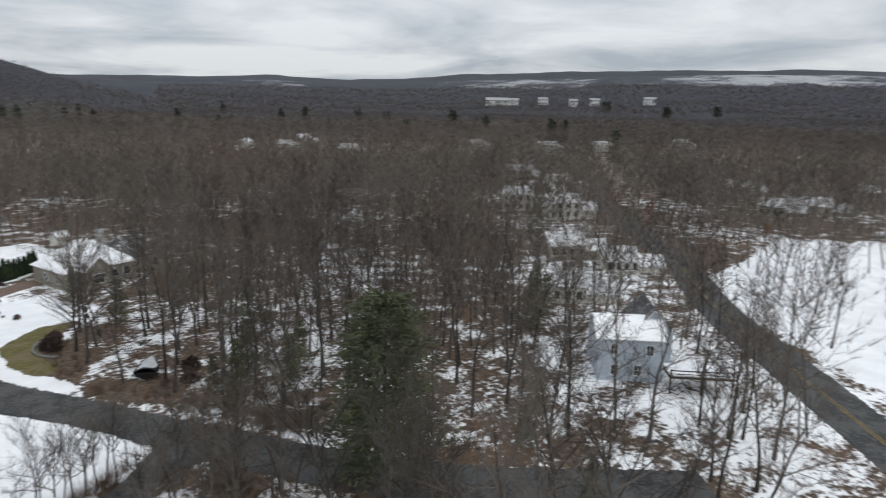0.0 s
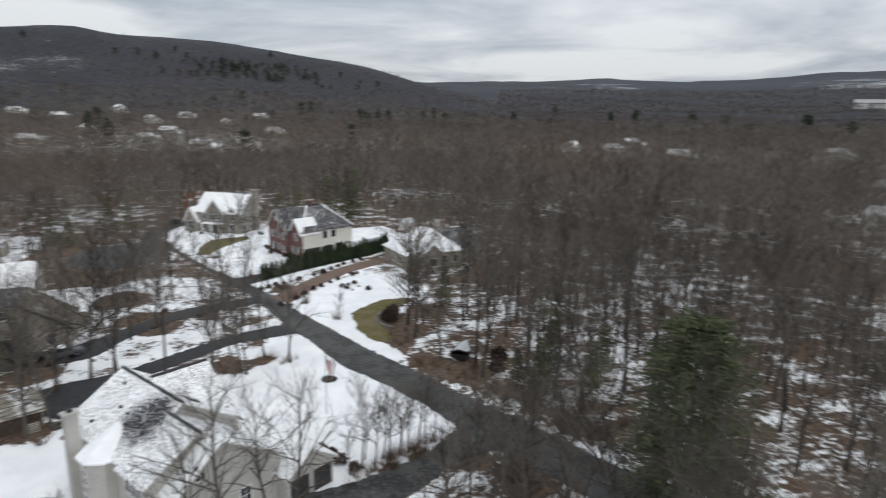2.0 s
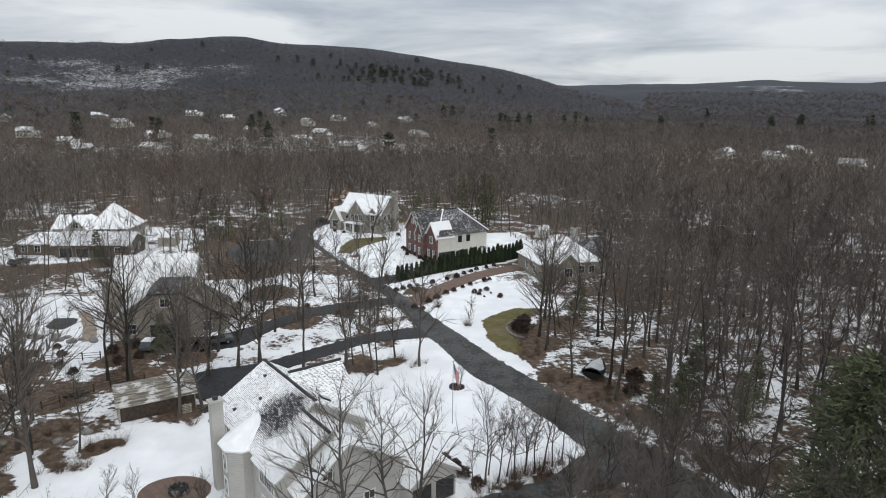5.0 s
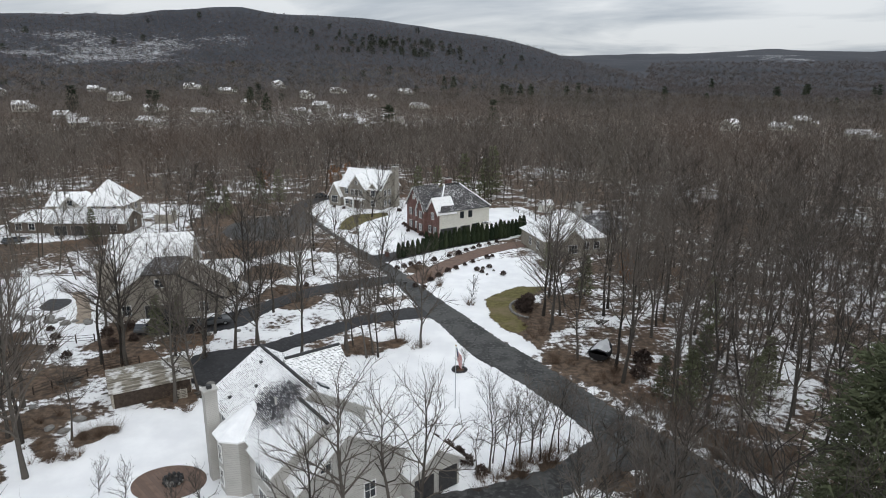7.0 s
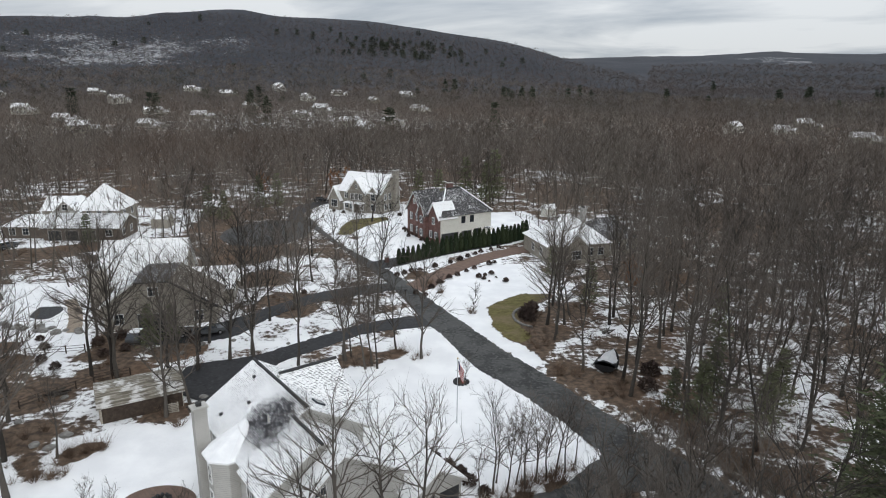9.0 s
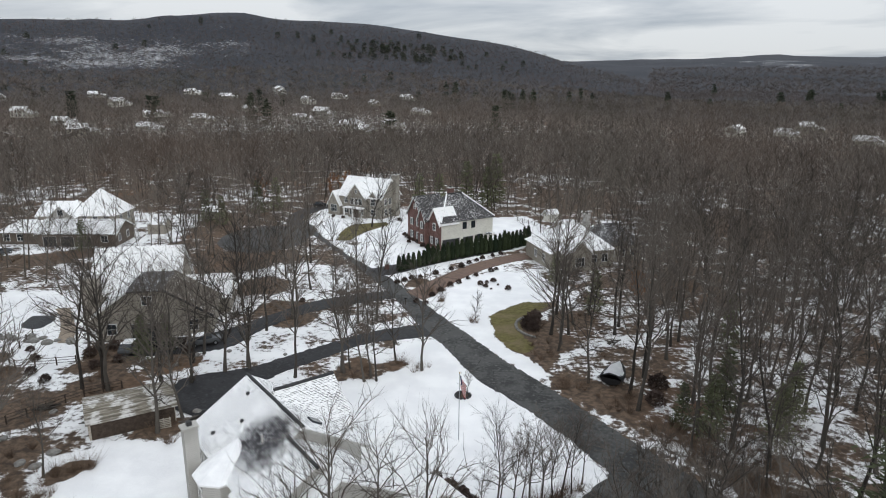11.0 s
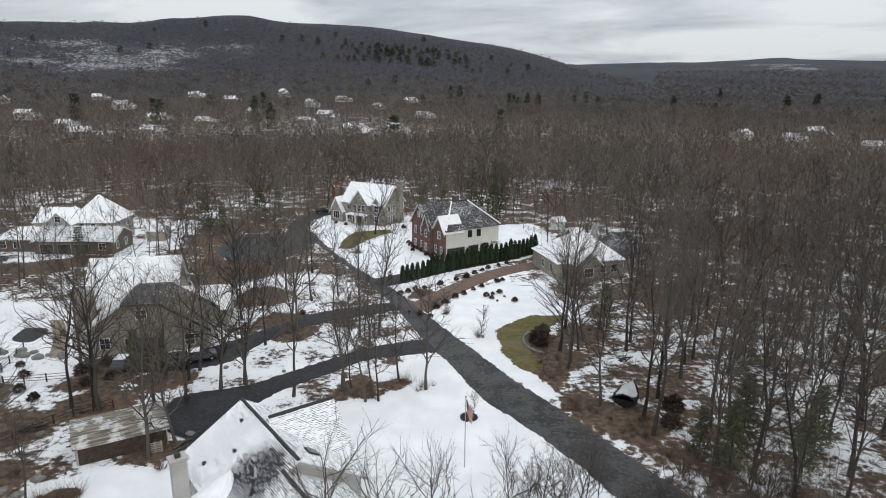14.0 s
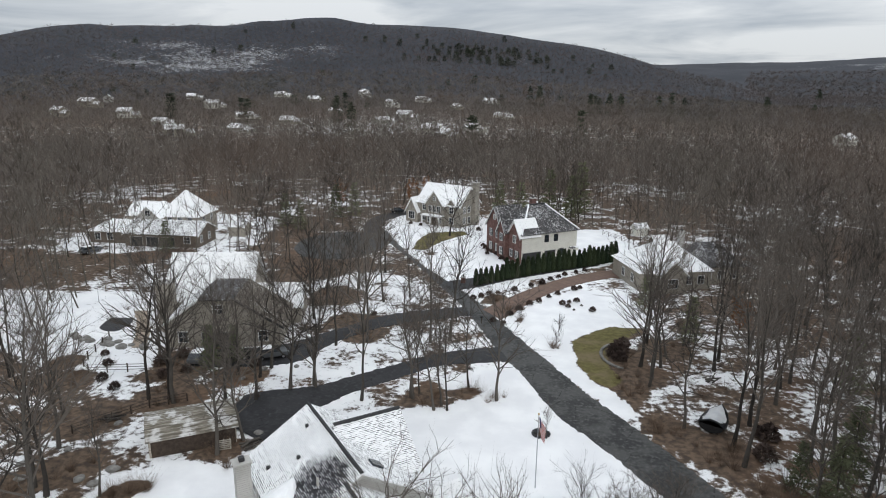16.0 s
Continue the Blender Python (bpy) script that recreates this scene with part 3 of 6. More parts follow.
def block(house, u0, u1, v0, v1, eave, ridge, axis, wall, roof, hip=0.0, over=0.4, base=-0.2, mid=None, ends=(True, True)):
    """A wing of a house: walls with gables and its roof. axis: the ridge's direction; hip: how far the ridge is drawn in at each end."""
    flip = axis == "v"
    a0, a1, b0, b1 = (v0, v1, u0, u1) if flip else (u0, u1, v0, v1)
    bm_mid = (b0 + b1) / 2 if mid is None else mid

    def P(a, b, z):
        return (b, a, z) if flip else (a, b, z)

    bm = bmesh.new()
    if hip:
        prism(bm, [P(a0, b0, base), P(a0, b1, base), P(a0, b1, eave), P(a0, b0, eave)], Vector(P(a1 - a0, 0, 0)))
    else:
        prism(bm, [P(a0, b0, base), P(a0, b1, base), P(a0, b1, eave), P(a0, bm_mid, ridge), P(a0, b0, eave)], Vector(P(a1 - a0, 0, 0)))
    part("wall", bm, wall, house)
    bm = bmesh.new()
    uvl = bm.loops.layers.uv.new("UVMap")
    lift = 0.16
    for side, (bb, sgn) in enumerate(((b0, -1), (b1, 1))):
        run = abs(bb - bm_mid)
        drop = (ridge - eave) / run * over
        be, ze = bb + sgn * over, eave - drop + lift
        slab(bm, [P(a0 - over * (ends[0] and not hip) + hip, bm_mid, ridge + lift), P(a1 + over * (ends[1] and not hip) - hip, bm_mid, ridge + lift),
                  P(a1 + over * (ends[1] or bool(hip)), be, ze), P(a0 - over * (ends[0] or bool(hip)), be, ze)], 0.16, uvl)
    if hip:
        for aa, sgn in ((a0, -1), (a1, 1)):
            tip = P(aa - sgn * hip, bm_mid, ridge + lift)
            drop = (ridge - eave) / abs(b0 - bm_mid) * over
            e0, e1 = P(aa + sgn * over, b0 - over, eave - drop + lift), P(aa + sgn * over, b1 + over, eave - drop + lift)
            near = Vector(tip) + (Vector(e1) - Vector(e0)) * 0.002
            slab(bm, [tip, tuple(near), e1, e0], 0.15, uvl)
    bmesh.ops.remove_doubles(bm, verts=bm.verts[:], dist=0.03)
    r = part("roof", bm, roof, house)
    if not hip:
        for aa, sgn in ((a0, -1), (a1, 1)):
            if ends[0 if sgn < 0 else 1]:
                z0, z1 = (eave - (ridge - eave) / abs(bb - bm_mid) * over for bb in (b0, b1))
                e = aa + sgn * (over - 0.06)
                bm = bmesh.new()
                prism(bm, [P(e, b0 - over, z0 + 0.03), P(e, bm_mid, ridge + 0.03), P(e, b1 + over, z1 + 0.03), P(e, b1 + over, z1 - 0.2), P(e, bm_mid, ridge - 0.2), P(e, b0 - over, z0 - 0.2)], Vector(P(sgn * 0.09, 0, 0)))
                part("bargeboard", bm, M_TRIM if wall is not M_GREYWALL else M_GREYWALL, r)
    return r


def window(house, u, v, z, side, w=1.0, h=1.5, trim=None, name="window", pane_mat=None, cols=2, rows=2, bars=True):
    """side: the wall's outward direction, '+u', '-u', '+v' or '-v'; (u, v, z) is the middle of the opening on the wall's face."""
    trim = trim or M_TRIM
    s = 1 if side[0] == "+" else -1

    def B(a0, a1, z0, z1, d0, d1):
        lo, hi = sorted((s * d0, s * d1))
        return (u + lo, u + hi, v + a0, v + a1, z + z0, z + z1) if side[1] == "u" else (u + a0, u + a1, v + lo, v + hi, z + z0, z + z1)

    t = 0.10
    bm = bmesh.new()

    def ring_at(d):
        def Q(a, zz):
            return (u + s * d, v + a, z + zz) if side[1] == "u" else (u + a, v + s * d, z + zz)
        return [[bm.verts.new(Q(sa * (w / 2 + e), sz * (h / 2 + e))) for sa, sz in ((-1, -1), (1, -1), (1, 1), (-1, 1))] for e in (t, 0.0)]

    (o0, i0), (o1, i1) = ring_at(-0.04), ring_at(0.07)
    for n in range(4):
        m = (n + 1) % 4
        for q in ((o1[n], o1[m], i1[m], i1[n]), (o0[n], i0[n], i0[m], o0[m]), (o0[n], o0[m], o1[m], o1[n]), (i0[n], i1[n], i1[m], i0[m])):
            bm.faces.new(q)
    frame_ob = part(name, bm, trim, house)
    if bars:
        for i in range(1, cols):
            boxes("glazing_bar", [B(-w / 2 + w * i / cols - 0.02, -w / 2 + w * i / cols + 0.02, -h / 2, h / 2, 0.0, 0.05)], trim, frame_ob)
        for i in range(1, rows):
            boxes("glazing_bar", [B(-w / 2, w / 2, -h / 2 + h * i / rows - 0.02, -h / 2 + h * i / rows + 0.02, 0.0, 0.045)], trim, frame_ob)
    boxes("pane" if name == "window" else "panel", [B(-w / 2, w / 2, -h / 2, h / 2, -0.04, 0.02)], pane_mat or M_GLASS, frame_ob)
    return frame_ob


def garage_door(house, u, v, side, w=2.7, h=2.2, dark=True):
    return window(house, u, v, h / 2, side, w, h, M_TRIM if not dark else M_GREYWALL, "garage_door", M_DARK if dark else M_TRIM, 1, 4, bars=not dark)


def chimney(house, u, v, du, dv, top, wall, cap=M_CONC):
    c = boxes("chimney", [(u - du / 2, u + du / 2, v - dv / 2, v + dv / 2, -0.2, top)], wall, house)
    boxes("cap", [(u - du / 2 - 0.12, u + du / 2 + 0.12, v - dv / 2 - 0.12, v + dv / 2 + 0.12, top, top + 0.18)], cap, c)
    boxes("flue", [(u - 0.2, u + 0.2, v - 0.2, v + 0.2, top + 0.18, top + 0.5)], M_DARK, c)
    return c


def near_house():
    H = thing("house", pose(-18.4, 53.5, 0, 0, 0, -52.1), "pale grey sided house with steep snow-dusted shingle roofs", "house")
    g, r = M_GREYWALL, M_ROOF_NEAR
    block(H, 0.4, 11.4, -5.4, 5.4, 5.75, 9.15, "u", g, r, over=0.45)
    block(H, 11.4, 16.0, -5.8, 3.6, 5.6, 8.55, "u", g, r, over=0.4, ends=(False, True))
    block(H, 16.0, 18.0, -4.6, 5.4, 4.6, 8.0, "u", g, M_ROOF_SNOW, over=0.35, ends=(False, True), mid=-0.2)
    block(H, 0.6, 8.6, 0.5, 6.2, 6.0, 9.2, "v", g, M_ROOF_NEAR, over=0.35, ends=(False, True))
    block(H, 11.4, 19.6, 5.0, 10.2, 2.8, 4.5, "u", g, M_ROOF_SNOW, over=0.4, ends=(False, True))
    block(H, 11.4, 16.0, 3.6, 5.6, 2.9, 5.0, "u", g, M_ROOF_SNOW, over=0.1, ends=(False, False), mid=3.7)
    block(H, 8.6, 11.4, 5.4, 9.2, 3.0, 4.6, "v", g, M_ROOF_SNOW, over=0.2, ends=(False, True))
    # ridge caps, bare where the snow has slid off
    for a, b in (((0.0, 0, 9.33), (11.8, 0, 9.33)), ((4.6, 0.6, 9.38), (4.6, 6.5, 9.38)), ((11.5, -1.2, 8.72), (16.7, -1.2, 8.72))):
        bm = bmesh.new()
        tube_bm(bm, [a, b], [0.16, 0.16], 6)
        part("ridge_cap", bm, M_DARK, H)
    # bay with a faceted roof
    bm = bmesh.new()
    ring = [(8.0 + 1.9 * math.cos(a), -5.5 + 1.9 * math.sin(a), -0.2) for a in (2 * math.pi * (i + 0.5) / 8 for i in range(8))]
    prism(bm, ring, (0, 0, 5.7))
    part("bay_wall", bm, g, H)
    bm = bmesh.new()
    uvl = bm.loops.layers.uv.new("UVMap")
    tip = bm.verts.new((7.4, -3.7, 7.6))
    rim = [bm.verts.new((8.0 + 2.25 * math.cos(a), -5.5 + 2.25 * math.sin(a), 5.55)) for a in (2 * math.pi * (i + 0.5) / 8 for i in range(8))]
    low = [bm.verts.new(v.co - Vector((0, 0, 0.15))) for v in rim]
    for i in range(8):
        j = (i + 1) % 8
        bm.faces.new((tip, rim[i], rim[j]))
        bm.faces.new((rim[i], low[i], low[j], rim[j]))
    bm.faces.new(low)
    part("bay_roof", bm, M_SNOW, H)
    chimney(H, 5.5, -7.0, 0.85, 1.1, 8.8, g, g)
    boxes("chimney_base", [(5.0, 6.0, -6.45, -5.3, -0.2, 5.0)], g, H)
    for u in (1.8, 3.8):
        window(H, u, -5.4, 4.3, "-v", 1.0, 1.5)
    for u in (13.0, 14.0, 15.0):
        window(H, u, -5.8, 4.6, "-v", 0.9, 1.4)
    window(H, 13.8, -5.8, 1.6, "-v", 1.8, 2.0)
    window(H, 8.0, -7.26, 3.9, "-v", 0.7, 1.5)
    window(H, 8.0, -7.26, 1.5, "-v", 0.7, 1.5)
    window(H, 18.0, -2.2, 6.0, "+u", 0.9, 1.3)
    window(H, 18.0, -3.2, 2.0, "+u", 1.0, 1.5)
    window(H, 18.0, 1.8, 2.0, "+u", 1.0, 1.5)
    # dark panels stand in for the shade inside the open garage
    garage_door(H, 19.6, 6.3, "+u", 2.1)
    garage_door(H, 19.6, 8.9, "+u", 2.1)
    window(H, 4.6, 6.2, 4.6, "+v", 1.2, 1.5)
    window(H, 0.4, 2.0, 4.2, "-u")
    # roof light and vent pipe; small dark boxes added for melted spots in the snow
    for u, v in ((5.2, -2.6), (2.6, -1.0), (3.5, -4.6)):
        z = 9.15 - abs(v) * 0.63 + 0.2
        boxes("roof_vent", [(u - 0.17, u + 0.17, v - 0.14, v + 0.14, z - 0.2, z + 0.1)], M_DARK, H)
    boxes("vent_pipe", [(9.4, 9.55, -2.6, -2.45, 7.6, 8.4)], M_CONC, H)
    bm = bmesh.new()
    box(bm, 9.0, 9.9, 1.6, 2.6, -0.05, 0.12)
    bmesh.ops.rotate(bm, verts=bm.verts[:], cent=(9.45, 2.1, 0), matrix=Matrix.Rotation(-math.atan(0.63), 3, "X"))
    bmesh.ops.translate(bm, verts=bm.verts[:], vec=(0, 0, 8.05))
    part("roof_light", bm, M_GLASS, H)


def stone_house():
    H = thing("house", pose(-17.9, 166.8, 0, 0, 0, -29), "beige stone two-storey house with a snow-covered gable roof", "house")
    block(H, -13.6, 0.4, 0, 9.5, 5.7, 10.2, "u", M_STONE, M_ROOF_SNOW)
    block(H, -9.8, -4.0, -1.2, 5.5, 5.7, 9.3, "v", M_STONE, M_ROOF_SNOW, ends=(True, False))
    block(H, -16.8, -12.8, -1.0, 8, 3.2, 6.6, "v", M_STONE, M_ROOF_SNOW, ends=(True, False))
    block(H, -3.6, -0.6, -0.1, 3, 5.7, 7.4, "v", M_STONE, M_ROOF_SNOW, ends=(True, False), over=0.2)
    chimney(H, 1.05, 6.4, 1.1, 1.8, 11.3, M_STONE)
    boxes("porch_roof", [(-9.8, -3.6, -3.6, -1.25, 2.85, 3.05)], M_SNOW, H)
    for u in (-9.5, -6.7, -3.9):
        boxes("porch_post", [(u - 0.15, u + 0.15, -3.4, -3.1, -0.1, 2.85)], M_TRIM, H)
    window(H, -6.9, -1.2, 1.15, "-v", 1.1, 2.1, M_WOOD, "front_door", M_WOOD, 1, 2)
    for u in (-8.6, -5.2):
        window(H, u, -1.2, 1.6, "-v", 1.0, 1.6)
    for u in (-8.3, -6.9, -5.5):
        window(H, u, -1.2, 4.4, "-v", 1.0, 1.6)
    window(H, -6.9, -1.2, 7.2, "-v", 0.7, 0.9)
    for z in (1.6, 4.4):
        window(H, -2.1, -0.1, z, "-v", 1.3, 1.6)
        window(H, -11.2, 0, z, "-v", 1.2, 1.6)
        window(H, 0.4, 2.2, z, "+u", 1.0, 1.6)
        window(H, 0.4, 4.3, z, "+u", 1.0, 1.6)
        window(H, 0.4, 8.6, z, "+u", 1.0, 1.6)
    window(H, -14.8, -1.0, 1.9, "-v", 2.0, 1.9, cols=3)


def brick_house():
    H = thing("house", pose(-1.3, 134.6, 0, 0, 0, 34.4), "red brick and cream house with a dark streaky shingle roof", "house")
    block(H, 0.4, 14.6, 0.0, 11.0, 6.3, 11.1, "u", M_WHITEWALL, M_ROOF_STREAK, hip=5.0)
    block(H, 0, 5.0, 0.02, 4.6, 5.9, 9.0, "u", M_BRICK, M_ROOF_SNOW, ends=(True, False))
    boxes("cream_side", [(0.35, 5.2, -0.03, 0.1, -0.2, 5.85)], M_WHITEWALL, H)
    block(H, -0.9, 5.0, 4.6, 7.6, 6.2, 8.8, "u", M_BRICK, M_ROOF_STREAK, ends=(True, False))
    block(H, -0.4, 6.5, 6.8, 13.0, 6.4, 10.6, "u", M_BRICK, M_ROOF_DARK, ends=(True, False))
    block(H, 9.0, 16.0, 11.0, 16.0, 3.2, 5.0, "u", M_WHITEWALL, M_ROOF_SNOW)
    for v, zs in ((1.3, (1.7,)), (3.4, (1.7,)), (6.1, (1.7, 4.7)), (8.6, (1.7, 4.7)), (11.2, (1.7, 4.7))):
        uf = -0.9 if 4.6 < v < 7 else (-0.4 if v > 7 else 0.0)
        for z in zs:
            wd = window(H, uf, v, z, "-u", 0.8, 1.5)
            for sv in (-0.7, 0.7):
                boxes("shutter", [(uf - 0.06, uf, v + sv - 0.18, v + sv + 0.18, z - 0.8, z + 0.8)], M_DARK, wd)
    window(H, -0.4, 9.9, 8.3, "-u", 0.7, 1.0)
    window(H, 0.0, 2.3, 4.9, "-u", 1.0, 1.5)
    garage_door(H, 2.9, -0.03, "-v", 4.6)
    garage_door(H, 7.6, 0.0, "-v", 2.7)
    for u in (6.6, 9.0):
        window(H, u, 0.0, 4.9, "-v", 0.9, 1.4, M_DARK)
    window(H, 10.6, 0.0, 1.6, "-v", 0.8, 1.4, M_DARK)
    boxes("side_awning", [(12.6, 14.6, -0.9, 0.0, 2.2, 2.5)], M_ROOF_DARK, H)
    boxes("awning_front", [(12.7, 14.5, -0.85, -0.7, 1.7, 2.2)], M_WHITEWALL, H)
    boxes("foundation", [(0.3, 15.3, -0.06, 0.3, -0.2, 0.25)], M_CONC, H)
    # snow lies along the hips and on a flat porch roof behind
    for p, q in (((5.4, 5.5, 11.32), (0.1, -0.3, 6.3)), ((9.6, 5.5, 11.32), (14.9, -0.3, 6.3)), ((5.4, 5.5, 11.34), (9.6, 5.5, 11.34))):
        bm = bmesh.new()
        tube_bm(bm, [p, q], [0.17, 0.17], 6)
        part("ridge_cap", bm, M_SNOW if p[2] < 11.33 else M_DARK, H)
    chimney(H, 9.2, 9.4, 1.3, 0.9, 11.8, M_BRICK)


def right_house():
    H = thing("house", pose(20.6, 120, 0, 0, 0, 16), "pale sided low house with a snow-covered hipped roof among trees", "house")
    block(H, 0, 14, 0, 12, 3.6, 7.6, "u", M_TANWALL, M_ROOF_SNOW, hip=5.0)
    block(H, 11, 22, 2.5, 12, 3.6, 7.0, "u", M_TANWALL, M_ROOF_STREAK, hip=3.5)
    block(H, 3, 8, -2, 6, 3.6, 6.0, "v", M_TANWALL, M_ROOF_SNOW, ends=(True, False))
    chimney(H, 12.0, 8.5, 1.0, 1.0, 9.0, M_CONC)
    for u in (1.4, 9.6, 12):
        window(H, u, 0, 1.8, "-v", 1.2, 1.5)
    window(H, 5.5, -2, 1.8, "-v", 1.8, 1.7, cols=3)
    for u in (15, 17.5, 20):
        window(H, u, 2.5, 1.8, "-v", 1.1, 1.5)
    for v in (3, 7):
        window(H, 0, v, 1.8, "-u", 1.1, 1.5)


def hipped_house():
    H = thing("house", pose(-92.6, 141, 0, 0, 0, 2), "brown-walled house with snow-covered hipped roofs and a garage wing", "house")
    block(H, 5, 15, 3, 13, 5.4, 10.6, "u", M_TANWALL, M_ROOF_SNOW, hip=4.8)
    block(H, 1.0, 6.5, 1.0, 9, 5.2, 7.7, "v", M_GREYWALL, M_ROOF_SNOW, ends=(True, False))
    block(H, -4, 4, 5, 13, 4.8, 7.4, "u", M_TANWALL, M_ROOF_SNOW)
    block(H, 2, 19, -6, 3.2, 3.0, 5.2, "u", M_BROWNWALL, M_ROOF_PATCHY, over=0.5)
    block(H, -8, 2, -4, 5, 2.8, 4.6, "u", M_BROWNWALL, M_ROOF_SNOW, hip=3)
    block(H, 21, 25, 6, 10, 2.4, 3.6, "u", M_TANWALL, M_ROOF_SNOW, over=0.2)
    for u in (8, 10.5, 13):
        window(H, u, 3, 4.9, "-v", 1.0, 1.0)
    window(H, 3.7, 1.0, 6.2, "-v", 1.2, 1.3)
    for u in (4.6, 8.4, 12.2):
        garage_door(H, u, -6, "-v", 2.8, 2.2)
    window(H, 16.6, -6, 1.7, "-v", 1.4, 1.4)
    for v in (-4, 0):
        window(H, 19, v, 1.7, "+u", 1.0, 1.5)
    for v in (6, 10):
        window(H, 15, v, 4.0, "+u", 1.0, 1.5)
    for u in (-6, -3):
        window(H, u, -4, 1.6, "-v", 1.3, 1.5)


def gable_house():
    H = thing("house", pose(-49.2, 82.6, 0, 0, 0, 12), "tan sided house with a wide clipped front gable and snowy roof", "house")
    # front wing: a wall under a gable with its tip clipped
    prof = [(0, -0.2), (0, 3.9), (4.6, 7.1), (9.4, 7.1), (15.4, 3.2), (15.4, -0.2)]
    bm = bmesh.new()
    prism(bm, [(u, 0, z) for u, z in prof], (0, 9, 0))
    part("wall", bm, M_TANWALL, H)
    bm = bmesh.new()
    uvl = bm.loops.layers.uv.new("UVMap")
    slab(bm, [(4.55, -0.45, 7.28), (4.55, 9.2, 7.28), (-0.6, 9.2, 3.7), (-0.6, -0.45, 3.7)], 0.18, uvl)
    part("roof", bm, M_ROOF_PATCHY, H)
    bm = bmesh.new()
    uvl = bm.loops.layers.uv.new("UVMap")
    slab(bm, [(9.45, -0.45, 7.28), (9.45, 9.2, 7.28), (16, 9.2, 3.02), (16, -0.45, 3.02)], 0.18, uvl)
    part("roof", bm, M_ROOF_BROWN, H)
    bm = bmesh.new()
    uvl = bm.loops.layers.uv.new("UVMap")
    slab(bm, [(4.57, 2.6, 7.5), (9.43, 2.6, 7.5), (9.43, -0.5, 7.2), (4.57, -0.5, 7.2)], 0.18, uvl)
    slab(bm, [(4.57, 2.62, 7.5), (9.43, 2.62, 7.5), (9.43, 9.2, 7.3), (4.57, 9.2, 7.3)], 0.18, uvl)
    part("roof", bm, M_ROOF_DARK, H)
    for (u0, z0), (u1, z1) in (((-0.6, 3.72), (4.57, 7.3)), ((9.43, 7.3), (16, 3.04))):
        bm = bmesh.new()
        prism(bm, [(u0, -0.52, z0), (u1, -0.52, z1), (u1, -0.52, z1 - 0.38), (u0, -0.52, z0 - 0.38)], (0, 0.1, 0))
        part("bargeboard", bm, M_TRIM if u0 < 0 else M_DARK, H, "snow-lined white bargeboard" if u0 < 0 else "")
    block(H, -3.0, 9.6, 8.6, 20, 4.2, 10.0, "u", M_TANWALL, M_ROOF_SNOW)
    block(H, 9.6, 17, 9, 16, 2.8, 5.4, "u", M_TANWALL, M_ROOF_SNOW, ends=(False, True))
    chimney(H, -2.4, 7.2, 2.4, 1.6, 7.4, M_TANWALL)
    window(H, 7.0, 0, 5.6, "-v", 1.3, 1.2)
    for u in (2.0, 13.0):
        window(H, u, 0, 1.6, "-v", 1.2, 1.5)
    garage_door(H, 7.0, 0, "-v", 4.8, 2.2)
    for v in (3, 6):
        window(H, 0, v, 1.8, "-u", 1.1, 1.5)


def blue_house():
    H = thing("house", pose(66.3, 33.6, 0, 0, 0, -46), "pale blue sided two-storey house with snow on a low roof", "house")
    block(H, 0, 8.4, 0, 9.5, 5.9, 7.6, "u", M_BLUEWALL, M_ROOF_SNOW)
    block(H, 5.0, 10.4, 4.0, 12, 5.6, 8.8, "v", M_BLUEWALL, M_ROOF_DARK)
    for u, z in ((2.0, 4.4), (6.6, 4.4), (2.2, 1.6), (5.2, 1.6)):
        window(H, u, 0, z, "-v", 0.9, 1.3)
    for v in (2.5, 5.5):
        window(H, 0, v, 4.4, "-u", 0.9, 1.3)
    D = boxes("deck", [(8.4, 16.5, -3.4, 1.2, 2.15, 2.35)], M_WOOD, H, "snow-topped wooden deck")
    boxes("snow_layer", [(8.6, 16.3, -3.1, 1.0, 2.36, 2.46)], M_SNOW, D)
    for u in (8.6, 12.4, 16.2):
        boxes("post", [(u - 0.1, u + 0.1, -3.3, -3.1, -0.2, 3.3)], M_WOOD, D)
    boxes("rail", [(8.5, 16.4, -3.3, -3.2, 3.1, 3.22), (8.5, 16.4, -3.3, -3.2, 2.7, 2.76)], M_WOOD, D)


near_house()
stone_house()
brick_house()
right_house()
hipped_house()
gable_house()
blue_house()

FAR_HOUSES = []


def far_house(az, dist, w, d, h, turn, wall, roof, label):
    x, y = dist * math.sin(radians(az)), dist * math.cos(radians(az))
    H = thing("house", pose(x, y, float(land(x, y)), 0, 0, turn), label, "house", "distant houses in the woods")
    FAR_HOUSES.append((x, y))
    block(H, -w / 2, w / 2, -d / 2, d / 2, h, h + d * 0.32, "u", wall, roof, base=-3)
    block(H, w / 2 - 0.3, w / 2 + 6, -d / 2 + 1, d / 2 - 1, h * 0.55, h * 0.55 + d * 0.25, "u", wall, roof, base=-3, ends=(False, True))
    for i in range(4):
        for z in ((1.7, 4.4) if h > 5 else (1.7,)):
            window(H, -w / 2 + w * (i + 0.5) / 4, -d / 2, z, "-v", 1.0, 1.5, bars=False)
    return H


rng = random.Random(11)
WALLS = [(M_WHITEWALL, "cream"), (M_GREYWALL, "pale grey"), (M_TANWALL, "tan"), (M_BLUEWALL, "pale blue")]
